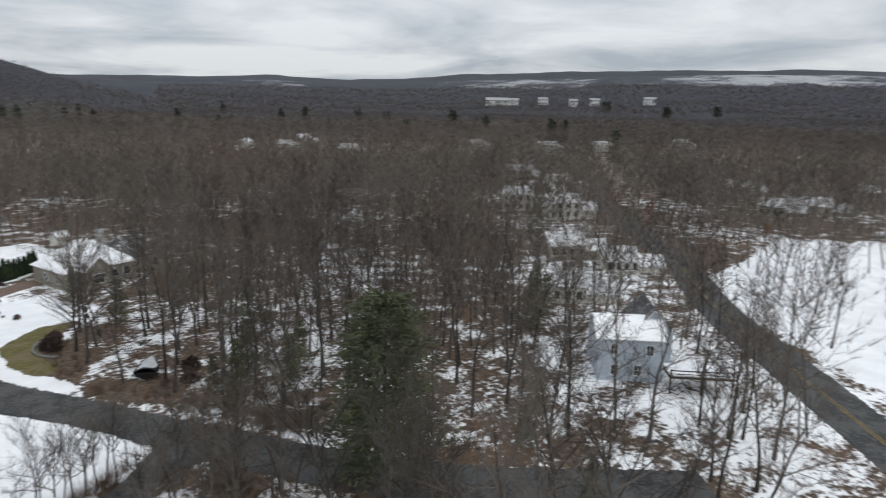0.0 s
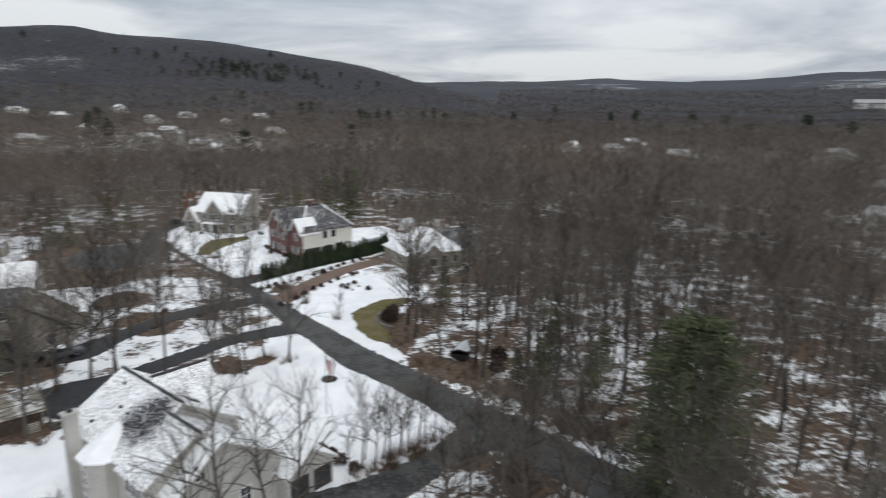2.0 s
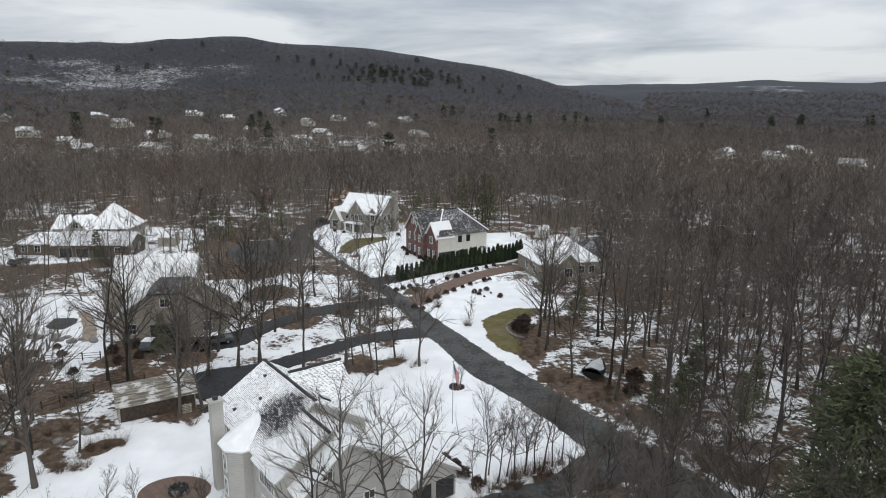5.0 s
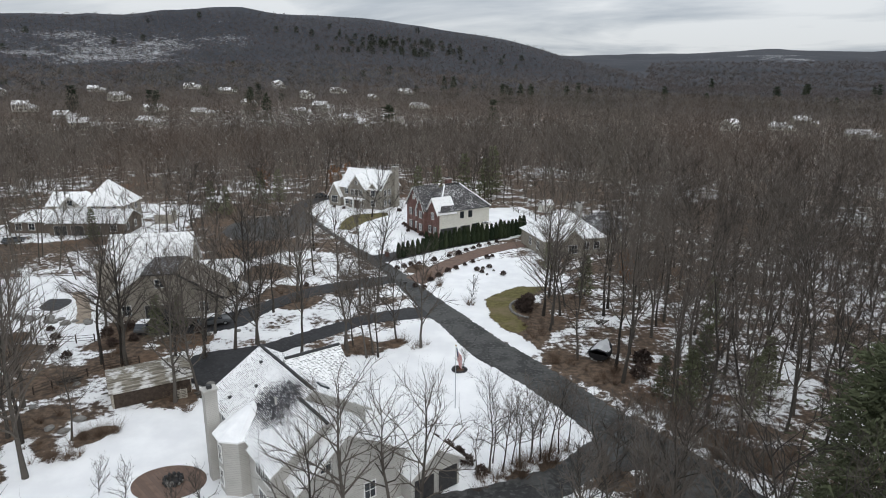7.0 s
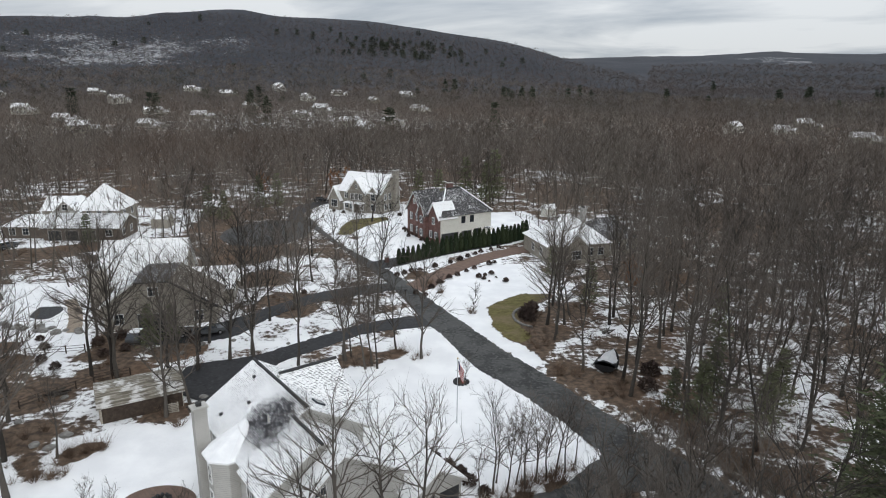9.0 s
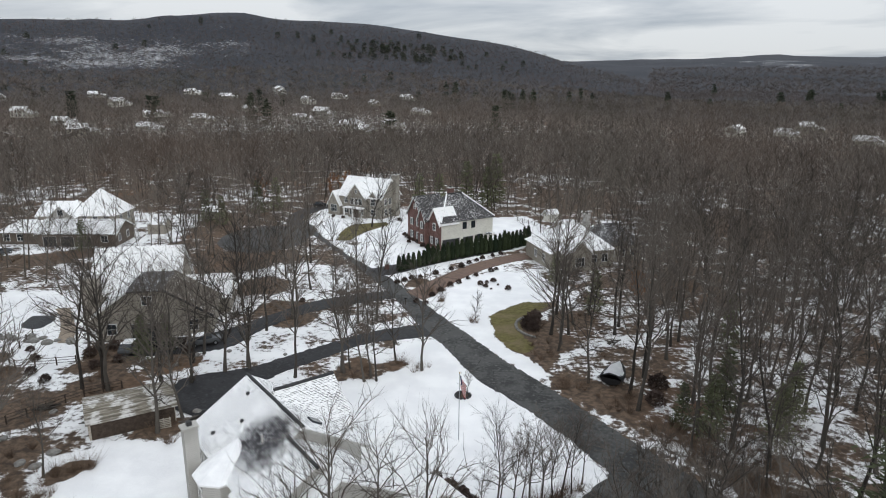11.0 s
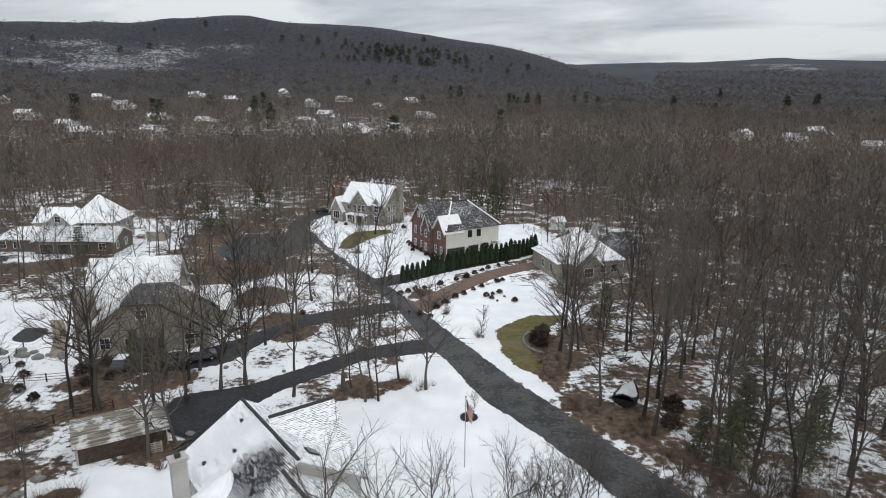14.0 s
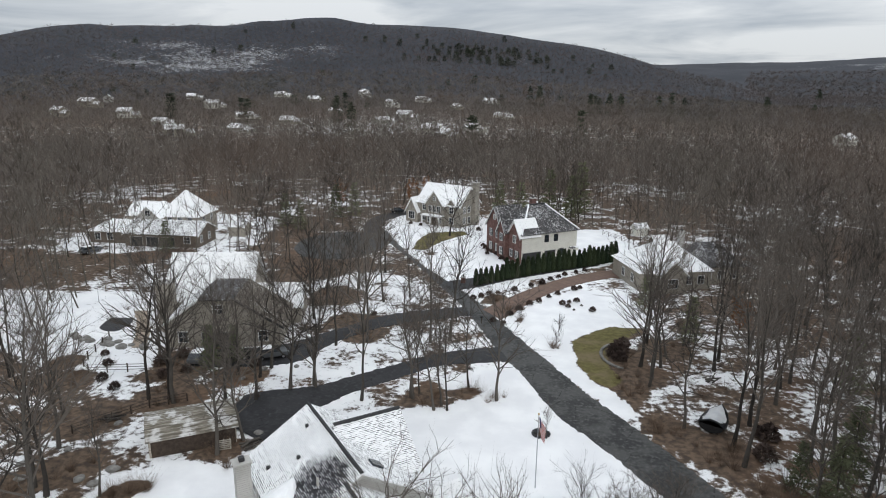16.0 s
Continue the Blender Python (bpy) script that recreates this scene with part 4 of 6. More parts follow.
# on the slope of the hill
WALLS = WALLS[1:3] + [WALLS[0]]
for az, dist in ((-36, 700), (-33.5, 620), (-31, 560), (-27, 690), (-24.5, 600), (-28.5, 760), (-21, 560), (-21.5, 770), (-18.8, 735), (-17, 640), (-14.5, 780), (-13, 560), (-11, 590), (-8.6, 470), (-7.3, 455), (-12.2, 700), (-9.6, 745), (-6.5, 690), (-5, 500), (-2.5, 620), (-38, 640), (-34.6, 740), (-30, 470), (-25, 500), (-3.6, 740), (24, 500), (27.5, 520), (29, 560), (33, 470)):
    wl_, nm = rng.choice(WALLS)
    far_house(az, dist, rng.uniform(10, 16), rng.uniform(8, 10), rng.choice((3.2, 5.4)), rng.uniform(-60, 60), wl_, M_ROOF_SNOW, nm + " house with a snow-covered roof in bare woods")
# along the street to the right
for az, dist, w, h, turn in ((55.3, 146, 9, 3.2, -30), (56.6, 110, 8, 3.4, -46), (60.8, 136, 7, 2.8, -40), (49.8, 214, 10, 5.4, -50), (54.0, 200, 10, 5.4, -35), (53, 262, 12, 5.4, -60), (49, 300, 12, 5.4, -50), (44.5, 520, 13, 5.4, -30), (50.8, 510, 16, 5.6, -20), (55.5, 530, 14, 5.6, -20), (61.8, 600, 16, 5.6, -30), (67.5, 296, 12, 3.2, -60), (73.5, 252, 14, 3.2, -70), (77, 310, 13, 3.2, -70), (71, 240, 8, 3.2, -70), (51.5, 250, 10, 3.4, -40)):
    wl_, nm = rng.choice(WALLS)
    far_house(az, dist, w, 8.0, h, turn, wl_, M_ROOF_PATCHY, nm + " street house with snow on its roof")
# large pale sheds across the valley
for az, dist, w in ((45.6, 1620, 56), (47.0, 1630, 28), (49.6, 1660, 24), (52.2, 1640, 20), (54, 1660, 24), (58.5, 1660, 28)):
    x, y = dist * math.sin(radians(az)), dist * math.cos(radians(az))
    H = thing("warehouse", pose(x, y, float(land(x, y)), 0, 0, -az), "large white flat-roofed building across the valley", "building", "buildings across the valley")
    boxes("wall", [(-w / 2, w / 2, -12, 12, -6, 15 + w * 0.05)], M_TRIM, H)
    boxes("roof", [(-w / 2 - 0.5, w / 2 + 0.5, -12.5, 12.5, 15 + w * 0.05, 16 + w * 0.05)], M_SNOW, H)
    for i in range(5):
        window(H, -w / 2 + w * (i + 0.5) / 5, -12, 11, "-v", w / 8, 2.5, bars=False)


# ---------- trees ----------
class Tris:
    def __init__(self):
        self.V, self.F, self.n = [], [], 0

    def tube(self, pts, radii, sides):
        base = self.n
        for i, p in enumerate(pts):
            d = pts[min(i + 1, len(pts) - 1)] - pts[max(i - 1, 0)]
            d = d / (np.linalg.norm(d) + 1e-9)
            a = np.cross(d, (0.3, 0.9, 0.1))
            a /= np.linalg.norm(a) + 1e-9
            b = np.cross(d, a)
            for s in range(sides):
                an = 2 * math.pi * s / sides
                self.V.append(p + radii[i] * (a * math.cos(an) + b * math.sin(an)))
        self.n += len(pts) * sides
        for i in range(len(pts) - 1):
            for s in range(sides):
                q, w = base + i * sides + s, base + i * sides + (s + 1) % sides
                self.F += [(q, w, w + sides), (q, w + sides, q + sides)]

    def blade(self, p, d, width):
        L = np.linalg.norm(d)
        a = np.cross(d, np.random.normal(size=3))
        a *= width / 2 / (np.linalg.norm(a) + 1e-9)
        self.V += [p - a, p + a, p + d]
        self.F.append((self.n, self.n + 1, self.n + 2))
        self.n += 3

    def arrays(self):
        return np.array(self.V), np.array(self.F, int)


def bend(p, d, L, n, wob):
    pts = [p]
    d = d / np.linalg.norm(d)
    for _ in range(n):
        d = d + np.random.normal(size=3) * wob + np.array((0, 0, 0.05))
        d /= np.linalg.norm(d)
        pts.append(pts[-1] + d * L / n)
    return pts


def bare_tree(seed, H, limbs, subs, twigs, twig_w, sides=4, first=0.34, spread=0.30, thick=0.0108, rise=0.75, dome=0.0):
    """A leafless tree: tapered trunk, rising limbs, branches and fine twigs. Returns trunk and crown."""
    np.random.seed(seed)
    T, C = Tris(), Tris()
    r0 = H * thick
    trunk = bend(np.zeros(3) - np.array((0, 0, 0.2)), np.array((np.random.normal() * 0.05, np.random.normal() * 0.05, 1.0)), H * 0.93, 7, 0.075)
    if sides < 4:
        T.tube([trunk[0], trunk[4], trunk[7]], [r0 * 1.2, r0 * 0.6, 0.03], 3)
    else:
        T.tube(trunk, [r0 * (1.35 if i == 0 else 1) * (1 - 0.92 * i / 7) + 0.012 for i in range(8)], sides + 1)
    for i in range(limbs):
        s = first + (0.97 - first) * ((i + np.random.rand() * 0.8) / limbs)
        f = s * 7
        j = min(int(f), 6)
        p = trunk[j] + (trunk[j + 1] - trunk[j]) * (f - j)
        az = i * 2.4 + np.random.normal() * 0.5
        up = rise + 0.9 * s + np.random.normal() * 0.2
        d = np.array((math.cos(az), math.sin(az), up))
        L = H * spread * (1.15 - 0.75 * abs(s - 0.5) * (1.3 if s > 0.5 else 0.9)) * np.random.uniform(0.75, 1.15)
        pts = bend(p, d, L, 4, 0.16)
        rl = r0 * (1 - 0.9 * s) * 0.55 + 0.02
        if sides >= 4:
            C.tube(pts, [rl * (1 - 0.85 * q / 4) + 0.006 for q in range(5)], 3)
        else:
            C.blade(pts[0], pts[2] - pts[0] + (pts[2] - pts[0]) * 0.5, rl * 2)
            C.blade(pts[2], pts[4] - pts[2], rl * 1.3)
        for m in range(subs):
            fs = np.random.uniform(0.6, 4.0)
            jj = min(int(fs), 3)
            q = pts[jj] + (pts[jj + 1] - pts[jj]) * (fs - jj)
            dd = (pts[jj + 1] - pts[jj]) / (np.linalg.norm(pts[jj + 1] - pts[jj]) + 1e-9) + np.random.normal(size=3) * 0.55 + np.array((0, 0, 0.25))
            l2 = L * np.random.uniform(0.25, 0.5)
            p2 = bend(q, dd, l2, 2, 0.2)
            if sides >= 4:
                C.tube(p2, [rl * 0.35 + 0.008, rl * 0.2 + 0.006, 0.006], 3)
            else:
                C.blade(p2[0], p2[2] - p2[0], twig_w * 1.8)
            for t in range(twigs):
                g = np.random.uniform(0.2, 2.0)
                k2 = min(int(g), 1)
                a = p2[k2] + (p2[k2 + 1] - p2[k2]) * (g - k2)
                dt = (p2[k2 + 1] - p2[k2]) / (np.linalg.norm(p2[k2 + 1] - p2[k2]) + 1e-9) + np.random.normal(size=3) * 0.6 + np.array((0, 0, 0.2))
                if dome:
                    out = a - np.array((0, 0, H * 0.52))
                    dt = dt * 0.45 + out / (np.linalg.norm(out) + 1e-9) * dome
                C.blade(a, dt * np.random.uniform(0.35, 1.0) * H / 18, twig_w)
    return T.arrays(), C.arrays()


def joined(a, b):
    return np.concatenate([a[0], b[0]]), np.concatenate([a[1], b[1] + len(a[0])])


def scatter(protos, places, rng_, hscale):
    """One mesh out of many copies of the prototypes. Returns points, triangles and a tint for each point."""
    Vs, Fs, Ts, n = [], [], [], 0
    for x, y, z in places:
        V, F = protos[rng_.randrange(len(protos))]
        a, s = rng_.uniform(0, 6.283), rng_.uniform(*hscale)
        c, si = math.cos(a) * s * rng_.uniform(0.85, 1.15), math.sin(a) * s
        R = np.array(((c, -si, 0), (si, c, 0), (0, 0, s)))
        Vs.append(V @ R.T + np.array((x, y, z)))
        Fs.append(F + n)
        Ts.append(np.full(len(V), rng_.random()))
        n += len(V)
    return np.concatenate(Vs), np.concatenate(Fs), np.concatenate(Ts)


HOUSE_SPOTS = [(-13, 47, 13), (-25, 171, 16), (3, 146, 16), (29, 126, 12), (-82, 145, 18), (-42, 92, 13), (72, 33, 13), (-34.5, 60.5, 6), (21, 72.5, 3.5), (-60, 88, 8)]
OPEN = [[(-50, 18), (16, 18), (15, 48), (-30, 52)], YARD_A, YARD_B, YARD_C, [(-24, 175), (25, 172), (30, 150), (18, 140), (-5, 130)]]
SPARSE = [[(8, 74), (18, 66), (25, 70), (20, 84), (17, 92), (22, 102), (5, 100)], YARD_D, YARD_E, YARD_F, YARD_G, [(-75, 25), (-20, 28), (-20, 60), (-48, 66), (-78, 60)], [(-60, 60), (-25, 62), (-10, 100), (-30, 130), (-60, 128)], [(-5, 25), (20, 25), (14, 58), (4, 45)]]


def tree_places(step, r0, r1, az0, az1, seed):
    rs = np.random.RandomState(seed)
    g = np.arange(-r1, r1, step)
    X, Y = np.meshgrid(g, g)
    X, Y = X.ravel() + rs.uniform(-0.48, 0.48, X.size) * step, Y.ravel() + rs.uniform(-0.48, 0.48, Y.size) * step
    r, az = np.hypot(X, Y), np.degrees(np.arctan2(X, Y))
    ok = (r >= r0) & (r < r1) & (az > az0) & (az < az1)
    X, Y, r = X[ok], Y[ok], r[ok]
    keep = np.ones(len(X), bool)
    if r0 < 300:
        keep &= edge_distance(ROAD_MID, X, Y) > 6.2
        keep &= edge_distance(MAIN_MID[:6], X, Y) > 7
        keep &= edge_distance(MAIN_MID, X, Y) > 5
        keep &= edge_distance([(-5, 103), (1, 114), (8, 123), (17, 131)], X, Y) > 7
        keep &= edge_distance([(-9.2, 118.2), (1.1, 127.2), (15.2, 136.9)], X, Y) > 6
        keep &= edge_distance([(-9, 104), (-20, 98.5), (-27, 92), (-38, 84)], X, Y) > 4
        keep &= edge_distance([(-7, 87), (-18, 78), (-26, 71), (-30, 64)], X, Y) > 4
        keep &= np.hypot(X + 42.6, Y - 144.6) > 14
        for poly in OPEN:
            keep &= ~inside(poly, X, Y)
        keep &= ~inside(YARD_G, X, Y) | (rs.rand(len(X)) < 0.65)
        for poly in SPARSE:
            keep &= ~inside(poly, X, Y) | (rs.rand(len(X)) < 0.5)
        keep &= np.hypot(X - 30, Y - 31) > 7
        keep &= ~inside([(26, 5), (62, -5), (66, 42), (40, 50), (30, 42)], X, Y) | (rs.rand(len(X)) < 0.62)
        keep &= ~inside([(15, 103), (31, 100), (34, 120), (18, 124)], X, Y) | (rs.rand(len(X)) < 0.35)
        keep &= ~inside([(7, 76), (14, 74), (15, 84), (14, 94), (17, 102), (4, 100)], X, Y)
        keep &= ~inside(FIELD, X, Y) | (rs.rand(len(X)) < 0.22)
        keep &= ~inside([(-62, 100), (-46, 104), (-68, 140), (-100, 140)], X, Y) | (rs.rand(len(X)) < 0.55)
        for x, y, c in HOUSE_SPOTS:
            keep &= np.hypot(X - x, Y - y) > c
    for x, y in FAR_HOUSES:
        d = np.hypot(X, Y)
        px, py = X - x, Y - y
        along = (px * x + py * y) / math.hypot(x, y)
        side = np.abs(px * y - py * x) / math.hypot(x, y)
        keep &= ~((np.hypot(px, py) < 9) | ((along < 0) & (along > (-22 if math.hypot(x, y) > 400 else -10)) & (side < 6)))
    return X[keep], Y[keep]


NEAR_PROTOS = [bare_tree(20 + i, 17 + 0.6 * i, 15, 7, 12, 0.026, 4, 0.27 + 0.03 * (i % 4), 0.29 + 0.015 * (i % 5)) for i in range(9)]
YARD_PROTOS = [bare_tree(60 + i, 14 + 1.2 * i, 18, 8, 6, 0.018, 5, 0.22, 0.40, 0.0122, 0.6) for i in range(4)]
SMALL_PROTOS = [bare_tree(80 + i, 4.6, 15, 6, 9, 0.009, 4, 0.10, 0.40, 0.0050, 1.1) for i in range(4)]


def tree_model(name, proto, label, category="tree", bark=None, twig=None):
    (TV, TF), (CV, CF) = proto
    t = thing(name, pose(0, 0, -50), label, category)
    tri_mesh("trunk", TV, TF, bark or M_BARK, parent=t)
    tri_mesh("crown", CV, CF, twig or M_TWIG, parent=t)
    return t


models = [tree_model("bare_tree", p, "tall leafless grey-brown tree standing in the woods") for p in NEAR_PROTOS]
yard_models = [tree_model("bare_tree", p, "spreading leafless tree on the snowy ground near houses") for p in YARD_PROTOS]
small_models = [tree_model("young_tree", p, "small slender leafless tree on the snowy lawn") for p in SMALL_PROTOS]


def plant(kind, x, y, s=1.0, group=""):
    rng_ = plant.rng
    mods = {"wood": models, "yard": yard_models, "small": small_models}[kind]
    m = rng_.choice(mods)
    at = pose(x, y, float(land(x, y)), rng_.uniform(-2, 2), rng_.uniform(-2, 2), rng_.uniform(0, 360)) @ Matrix.Scale(s, 4)
    ob = copy_thing(m, at)
    ob.scale = (s, s, s * rng_.uniform(0.92, 1.08))
    if group:
        ob["group"] = group


plant.rng = random.Random(3)
for x, y, s in ((-46.4, 57.2, 1.1), (-44, 51, 1.05), (-42, 50, 1.1), (-30.1, 58.6, 1.05), (-28.6, 61.5, 0.9), (-40.1, 67.9, 1.15), (-41, 68.6, 1.0), (-28, 73.3, 1.0), (-25.5, 74.8, 0.9), (-25.1, 74.2, 0.8), (-23.9, 92.3, 1.05), (-2.9, 74.2, 0.85), (-6.5, 77.3, 0.8), (15.6, 86.6, 1.1), (16.5, 83.2, 1.0), (-19, 157.8, 0.95), (-7.5, 36.5, 0.95), (-4.2, 40.2, 0.85), (-9.5, 33.5, 0.8), (-1.6, 37.6, 0.85), (-38.0, 44.4, 1.1), (-39.5, 41.6, 1.1), (-33, 97, 1.0), (-36, 104, 0.95), (-20, 110, 0.8), (-30, 113, 0.9), (-46, 112, 0.95), (-31, 70, 0.9), (-36, 76, 0.9), (-48, 78, 1.0)):
    plant("yard", x, y, s, "trees in the yards")
for x, y, s in ((104, 18, 0.8), (112, 10, 0.7), (120, 26, 0.75), (134, 40, 0.7), (128, 14, 0.8), (98, -4, 0.7), (145, 30, 0.7), (86, 30, 0.8), (90, 34, 0.8), (-9.9, 70.8, 0.62), (-8.4, 71.0, 0.6), (-9.2, 72, 0.7), (-13.2, 73.6, 0.65), (-12.2, 74.5, 0.6), (-37.3, 50.7, 0.5), (17.8, 71, 0.7), (-20.5, 139.8, 0.6), (-10.5, 99, 0.5), (-12, 92, 0.55), (-13, 93, 0.5), (-15, 91, 0.55), (-34, 121, 0.6)):
    plant("wood", x, y, s, "slim trees in the yards")
for x, y, s in ((-0.6, 101.2, 0.9), (4.6, 91.5, 1.0), (-15, 112, 1.1), (-16.5, 115, 0.9), (2.6, 67.6, 0.75), (-22, 39.6, 0.9), (-27, 40.5, 0.9), (-30, 42, 0.8), (-20.2, 40.4, 1.0), (16, 43.6, 1.8), (14, 41.5, 1.7), (18.4, 42.4, 1.8), (20.4, 42.0, 1.6), (12, 40, 1.8)):
    plant("small", x, y, s, "young trees on the lawns")

for x, y, s in ((13.5, 37.5, 0.6), (16.5, 39.5, 0.62), (19.5, 39.0, 0.6), (21.5, 36.5, 0.62), (17.8, 35.5, 0.68), (24.0, 33.0, 0.62), (20.5, 32.5, 0.7), (15, 34, 0.7), (29.4, 49.4, 0.55), (27.2, 53.2, 0.6), (25.0, 56.2, 0.55)):
    plant("wood", x, y, s, "trees beside the road")
for x, y, s in ((3.4, 45.0, 0.36), (4.6, 45.8, 0.42), (5.8, 46.0, 0.46), (6.8, 47.2, 0.40), (7.6, 46.6, 0.48), (8.6, 47.6, 0.44), (9.6, 47.8, 0.46), (10.6, 48.6, 0.42), (11.6, 49.0, 0.36), (12.8, 50.4, 0.32), (5.0, 47.4, 0.34), (9.0, 49.4, 0.34)):
    plant("wood", x, y, s, "slim trees by the garage drive")
for x, y, s in ((11, 35.5, 0.55), (14.5, 36, 0.6), (18, 38, 0.6), (21.6, 34.6, 0.6), (23.6, 36.0, 0.5), (16, 31, 0.7), (9, 33, 0.6), (27.8, 50.8, 0.5)):
    plant("yard", x, y, s, "trees beside the road")

NX, NY = tree_places(5.5, 22, 300, -62, 86, 5)
order = np.argsort(np.hypot(NX - 12, NY - 62))
for i in order[:225]:
    plant("wood", NX[i], NY[i], plant.rng.uniform(0.72, 1.02), "trees of the near woods")
for m in models + yard_models + small_models:
    for o in (m, *m.children_recursive):
        bpy.data.objects.remove(o)

rng = random.Random(9)
mid_protos = [joined(*bare_tree(120 + i, 17.0, 13, 4, 5, 0.062, 3, 0.32, 0.38, 0.0080, 0.4, 0.9)) for i in range(10)]
V, F, T = scatter(mid_protos, [(NX[i], NY[i], 0) for i in order[225:]], rng, (0.78, 1.12))
tagged(tri_mesh("woodland", V, F, M_WOODS, T), "dense bare woodland of grey-brown leafless trees", "woods", kind="stuff")
FX, FY = tree_places(8.9, 300, 640, -46, 78, 6)
far_protos = [joined(*bare_tree(150 + i, 16.5, 10, 2, 4, 0.14, 3, 0.32, 0.42, 0.0070, 0.35, 1.0)) for i in range(8)]
V, F, T = scatter(far_protos, list(zip(FX, FY, land(FX, FY))), rng, (0.8, 1.15))
tagged(tri_mesh("woodland", V, F, M_WOODS, T), "bare woodland stretching across the valley floor", "woods", kind="stuff")


def tuft(seed, n, H, w):
    """The rounded crown of a tree far off: short twigs over a dome, and a stem."""
    np.random.seed(seed)
    C = Tris()
    C.tube([np.array((0, 0, -1.0)), np.array((0, 0, H * 0.7))], [0.16, 0.08], 3)
    for _ in range(n):
        v = np.random.normal(size=3)
        v /= np.linalg.norm(v)
        v[2] = abs(v[2]) - 0.2
        p = np.array((0, 0, H * 0.62)) + v * H * np.array((0.30, 0.30, 0.30)) * np.random.uniform(0.4, 1.0)
        C.blade(p, (v + np.random.normal(size=3) * 0.5) * H * 0.15, w)
    return C.arrays()


for r0, r1, az0, az1, step, seed, n, H, w, mat, label in (
        (640, 900, -47, 80, 8.8, 17, 20, 14, 0.55, M_WOODS, "leafless woods at the foot of the hill"),
        (900, 1260, -47, 80, 8.6, 7, 16, 10, 0.55, M_WOODS_HAZED, "leafless woods covering the far slopes"),
        (1260, 2050, 17, 78, 16, 27, 14, 16, 1.2, M_WOODS_HAZED, "leafless woods across the far side of the valley")):
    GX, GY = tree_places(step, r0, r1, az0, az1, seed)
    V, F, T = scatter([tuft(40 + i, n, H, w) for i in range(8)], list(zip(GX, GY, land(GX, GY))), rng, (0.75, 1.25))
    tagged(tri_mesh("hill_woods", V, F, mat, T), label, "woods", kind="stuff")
# low brown brush on the woodland floor


def brush(seed, n, H):
    np.random.seed(seed)
    C = Tris()
    for _ in range(n):
        a, q = np.random.uniform(0, 6.28), np.random.uniform(0.1, 0.7)
        C.blade(np.array((math.cos(a) * 0.3 * q, math.sin(a) * 0.3 * q, -0.05)), np.array((math.cos(a) * q * H, math.sin(a) * q * H, H * np.random.uniform(0.5, 1.0))), 0.024)
    return C.arrays()


BX, BY = tree_places(4.0, 25, 150, -55, 85, 12)
places = [(x, y, 0) for x, y in zip(BX, BY) if rng.random() < 0.6]
for a, b in zip(ROAD_R[10:], ROAD_R[11:]):
    for _ in range(4):
        s = rng.random()
        places.append((a[0] + (b[0] - a[0]) * s + rng.uniform(2.0, 5), a[1] + (b[1] - a[1]) * s + rng.uniform(0, 2), 0))
places += [(rng.uniform(13, 24), rng.uniform(28, 41), 0) for _ in range(60)] + [(x, 0.62 * x + 41.4 + rng.uniform(-0.4, 1.4), 0) for x in (rng.uniform(3, 13) for _ in range(36))]
for cx, cy, rad in LITTER:
    places += [(cx + rng.uniform(-rad, rad) * 0.7, cy + rng.uniform(-rad, rad) * 0.7, 0) for _ in range(5)]
V, F, T = scatter([brush(i, 46, 1.7) for i in range(6)], places, rng, (0.5, 1.4))
V2, F2, T2 = scatter([brush(i + 20, 60, 2.2) for i in range(5)], [(a[0] + (b[0] - a[0]) * s + o * (-0.8), a[1] + (b[1] - a[1]) * s - o * 0.5, 0) for a, b in zip(ROAD_L[12:15], ROAD_L[13:16]) for s, o in ((rng.random(), rng.uniform(0.6, 5)) for _ in range(16))]
                     + [(a[0] + (b[0] - a[0]) * s + o * 0.8, a[1] + (b[1] - a[1]) * s + o * 0.5, 0) for a, b in zip(ROAD_R[11:15], ROAD_R[12:16]) for s, o in ((rng.random(), rng.uniform(1.2, 9)) for _ in range(18))], rng, (0.7, 1.7))
V, F, T = np.concatenate([V, V2]), np.concatenate([F, F2 + len(V)]), np.concatenate([T, T2])
tagged(tri_mesh("brush", V, F, M_BRUSH, T), "thin brown leafless brush on the woodland floor", "brush", kind="stuff")


# ---------- evergreens and shrubs ----------
def conifer(seed, H, R, whorls, per, clumps, leaf, top=0.12, shape=1.0, bare=0.12):
    """A conifer: trunk and whorls of boughs carrying tufts of needles. Returns trunk and crown."""
    np.random.seed(seed)
    T, C = Tris(), Tris()
    T.tube([np.array((0, 0, -0.2)), np.array((0, 0, H * 0.5)), np.array((0, 0, H * 0.98))], [H * 0.014, H * 0.009, 0.02], 5)
    for i in range(whorls):
        s = bare + (1 - bare) * (i + np.random.rand() * 0.6) / whorls
        L0 = R * (top + (1 - top) * (1 - s) ** shape)
        for j in range(per):
            a = 6.283 * (j + np.random.rand() * 0.7) / per + i
            L = L0 * np.random.uniform(0.65, 1.15)
            d = np.array((math.cos(a), math.sin(a), np.random.uniform(-0.05, 0.3)))
            p0 = np.array((0, 0, H * s))
            C.blade(p0, d * L, 0.06)
            for c in range(clumps):
                q = p0 + d * L * np.random.uniform(0.3, 1.0) + np.random.normal(size=3) * np.array((1, 1, 0.5)) * L * 0.13
                C.blade(q, (d + np.random.normal(size=3) * 0.6) * leaf * np.random.uniform(0.6, 1.3), leaf * 0.55)
    return T.arrays(), C.arrays()


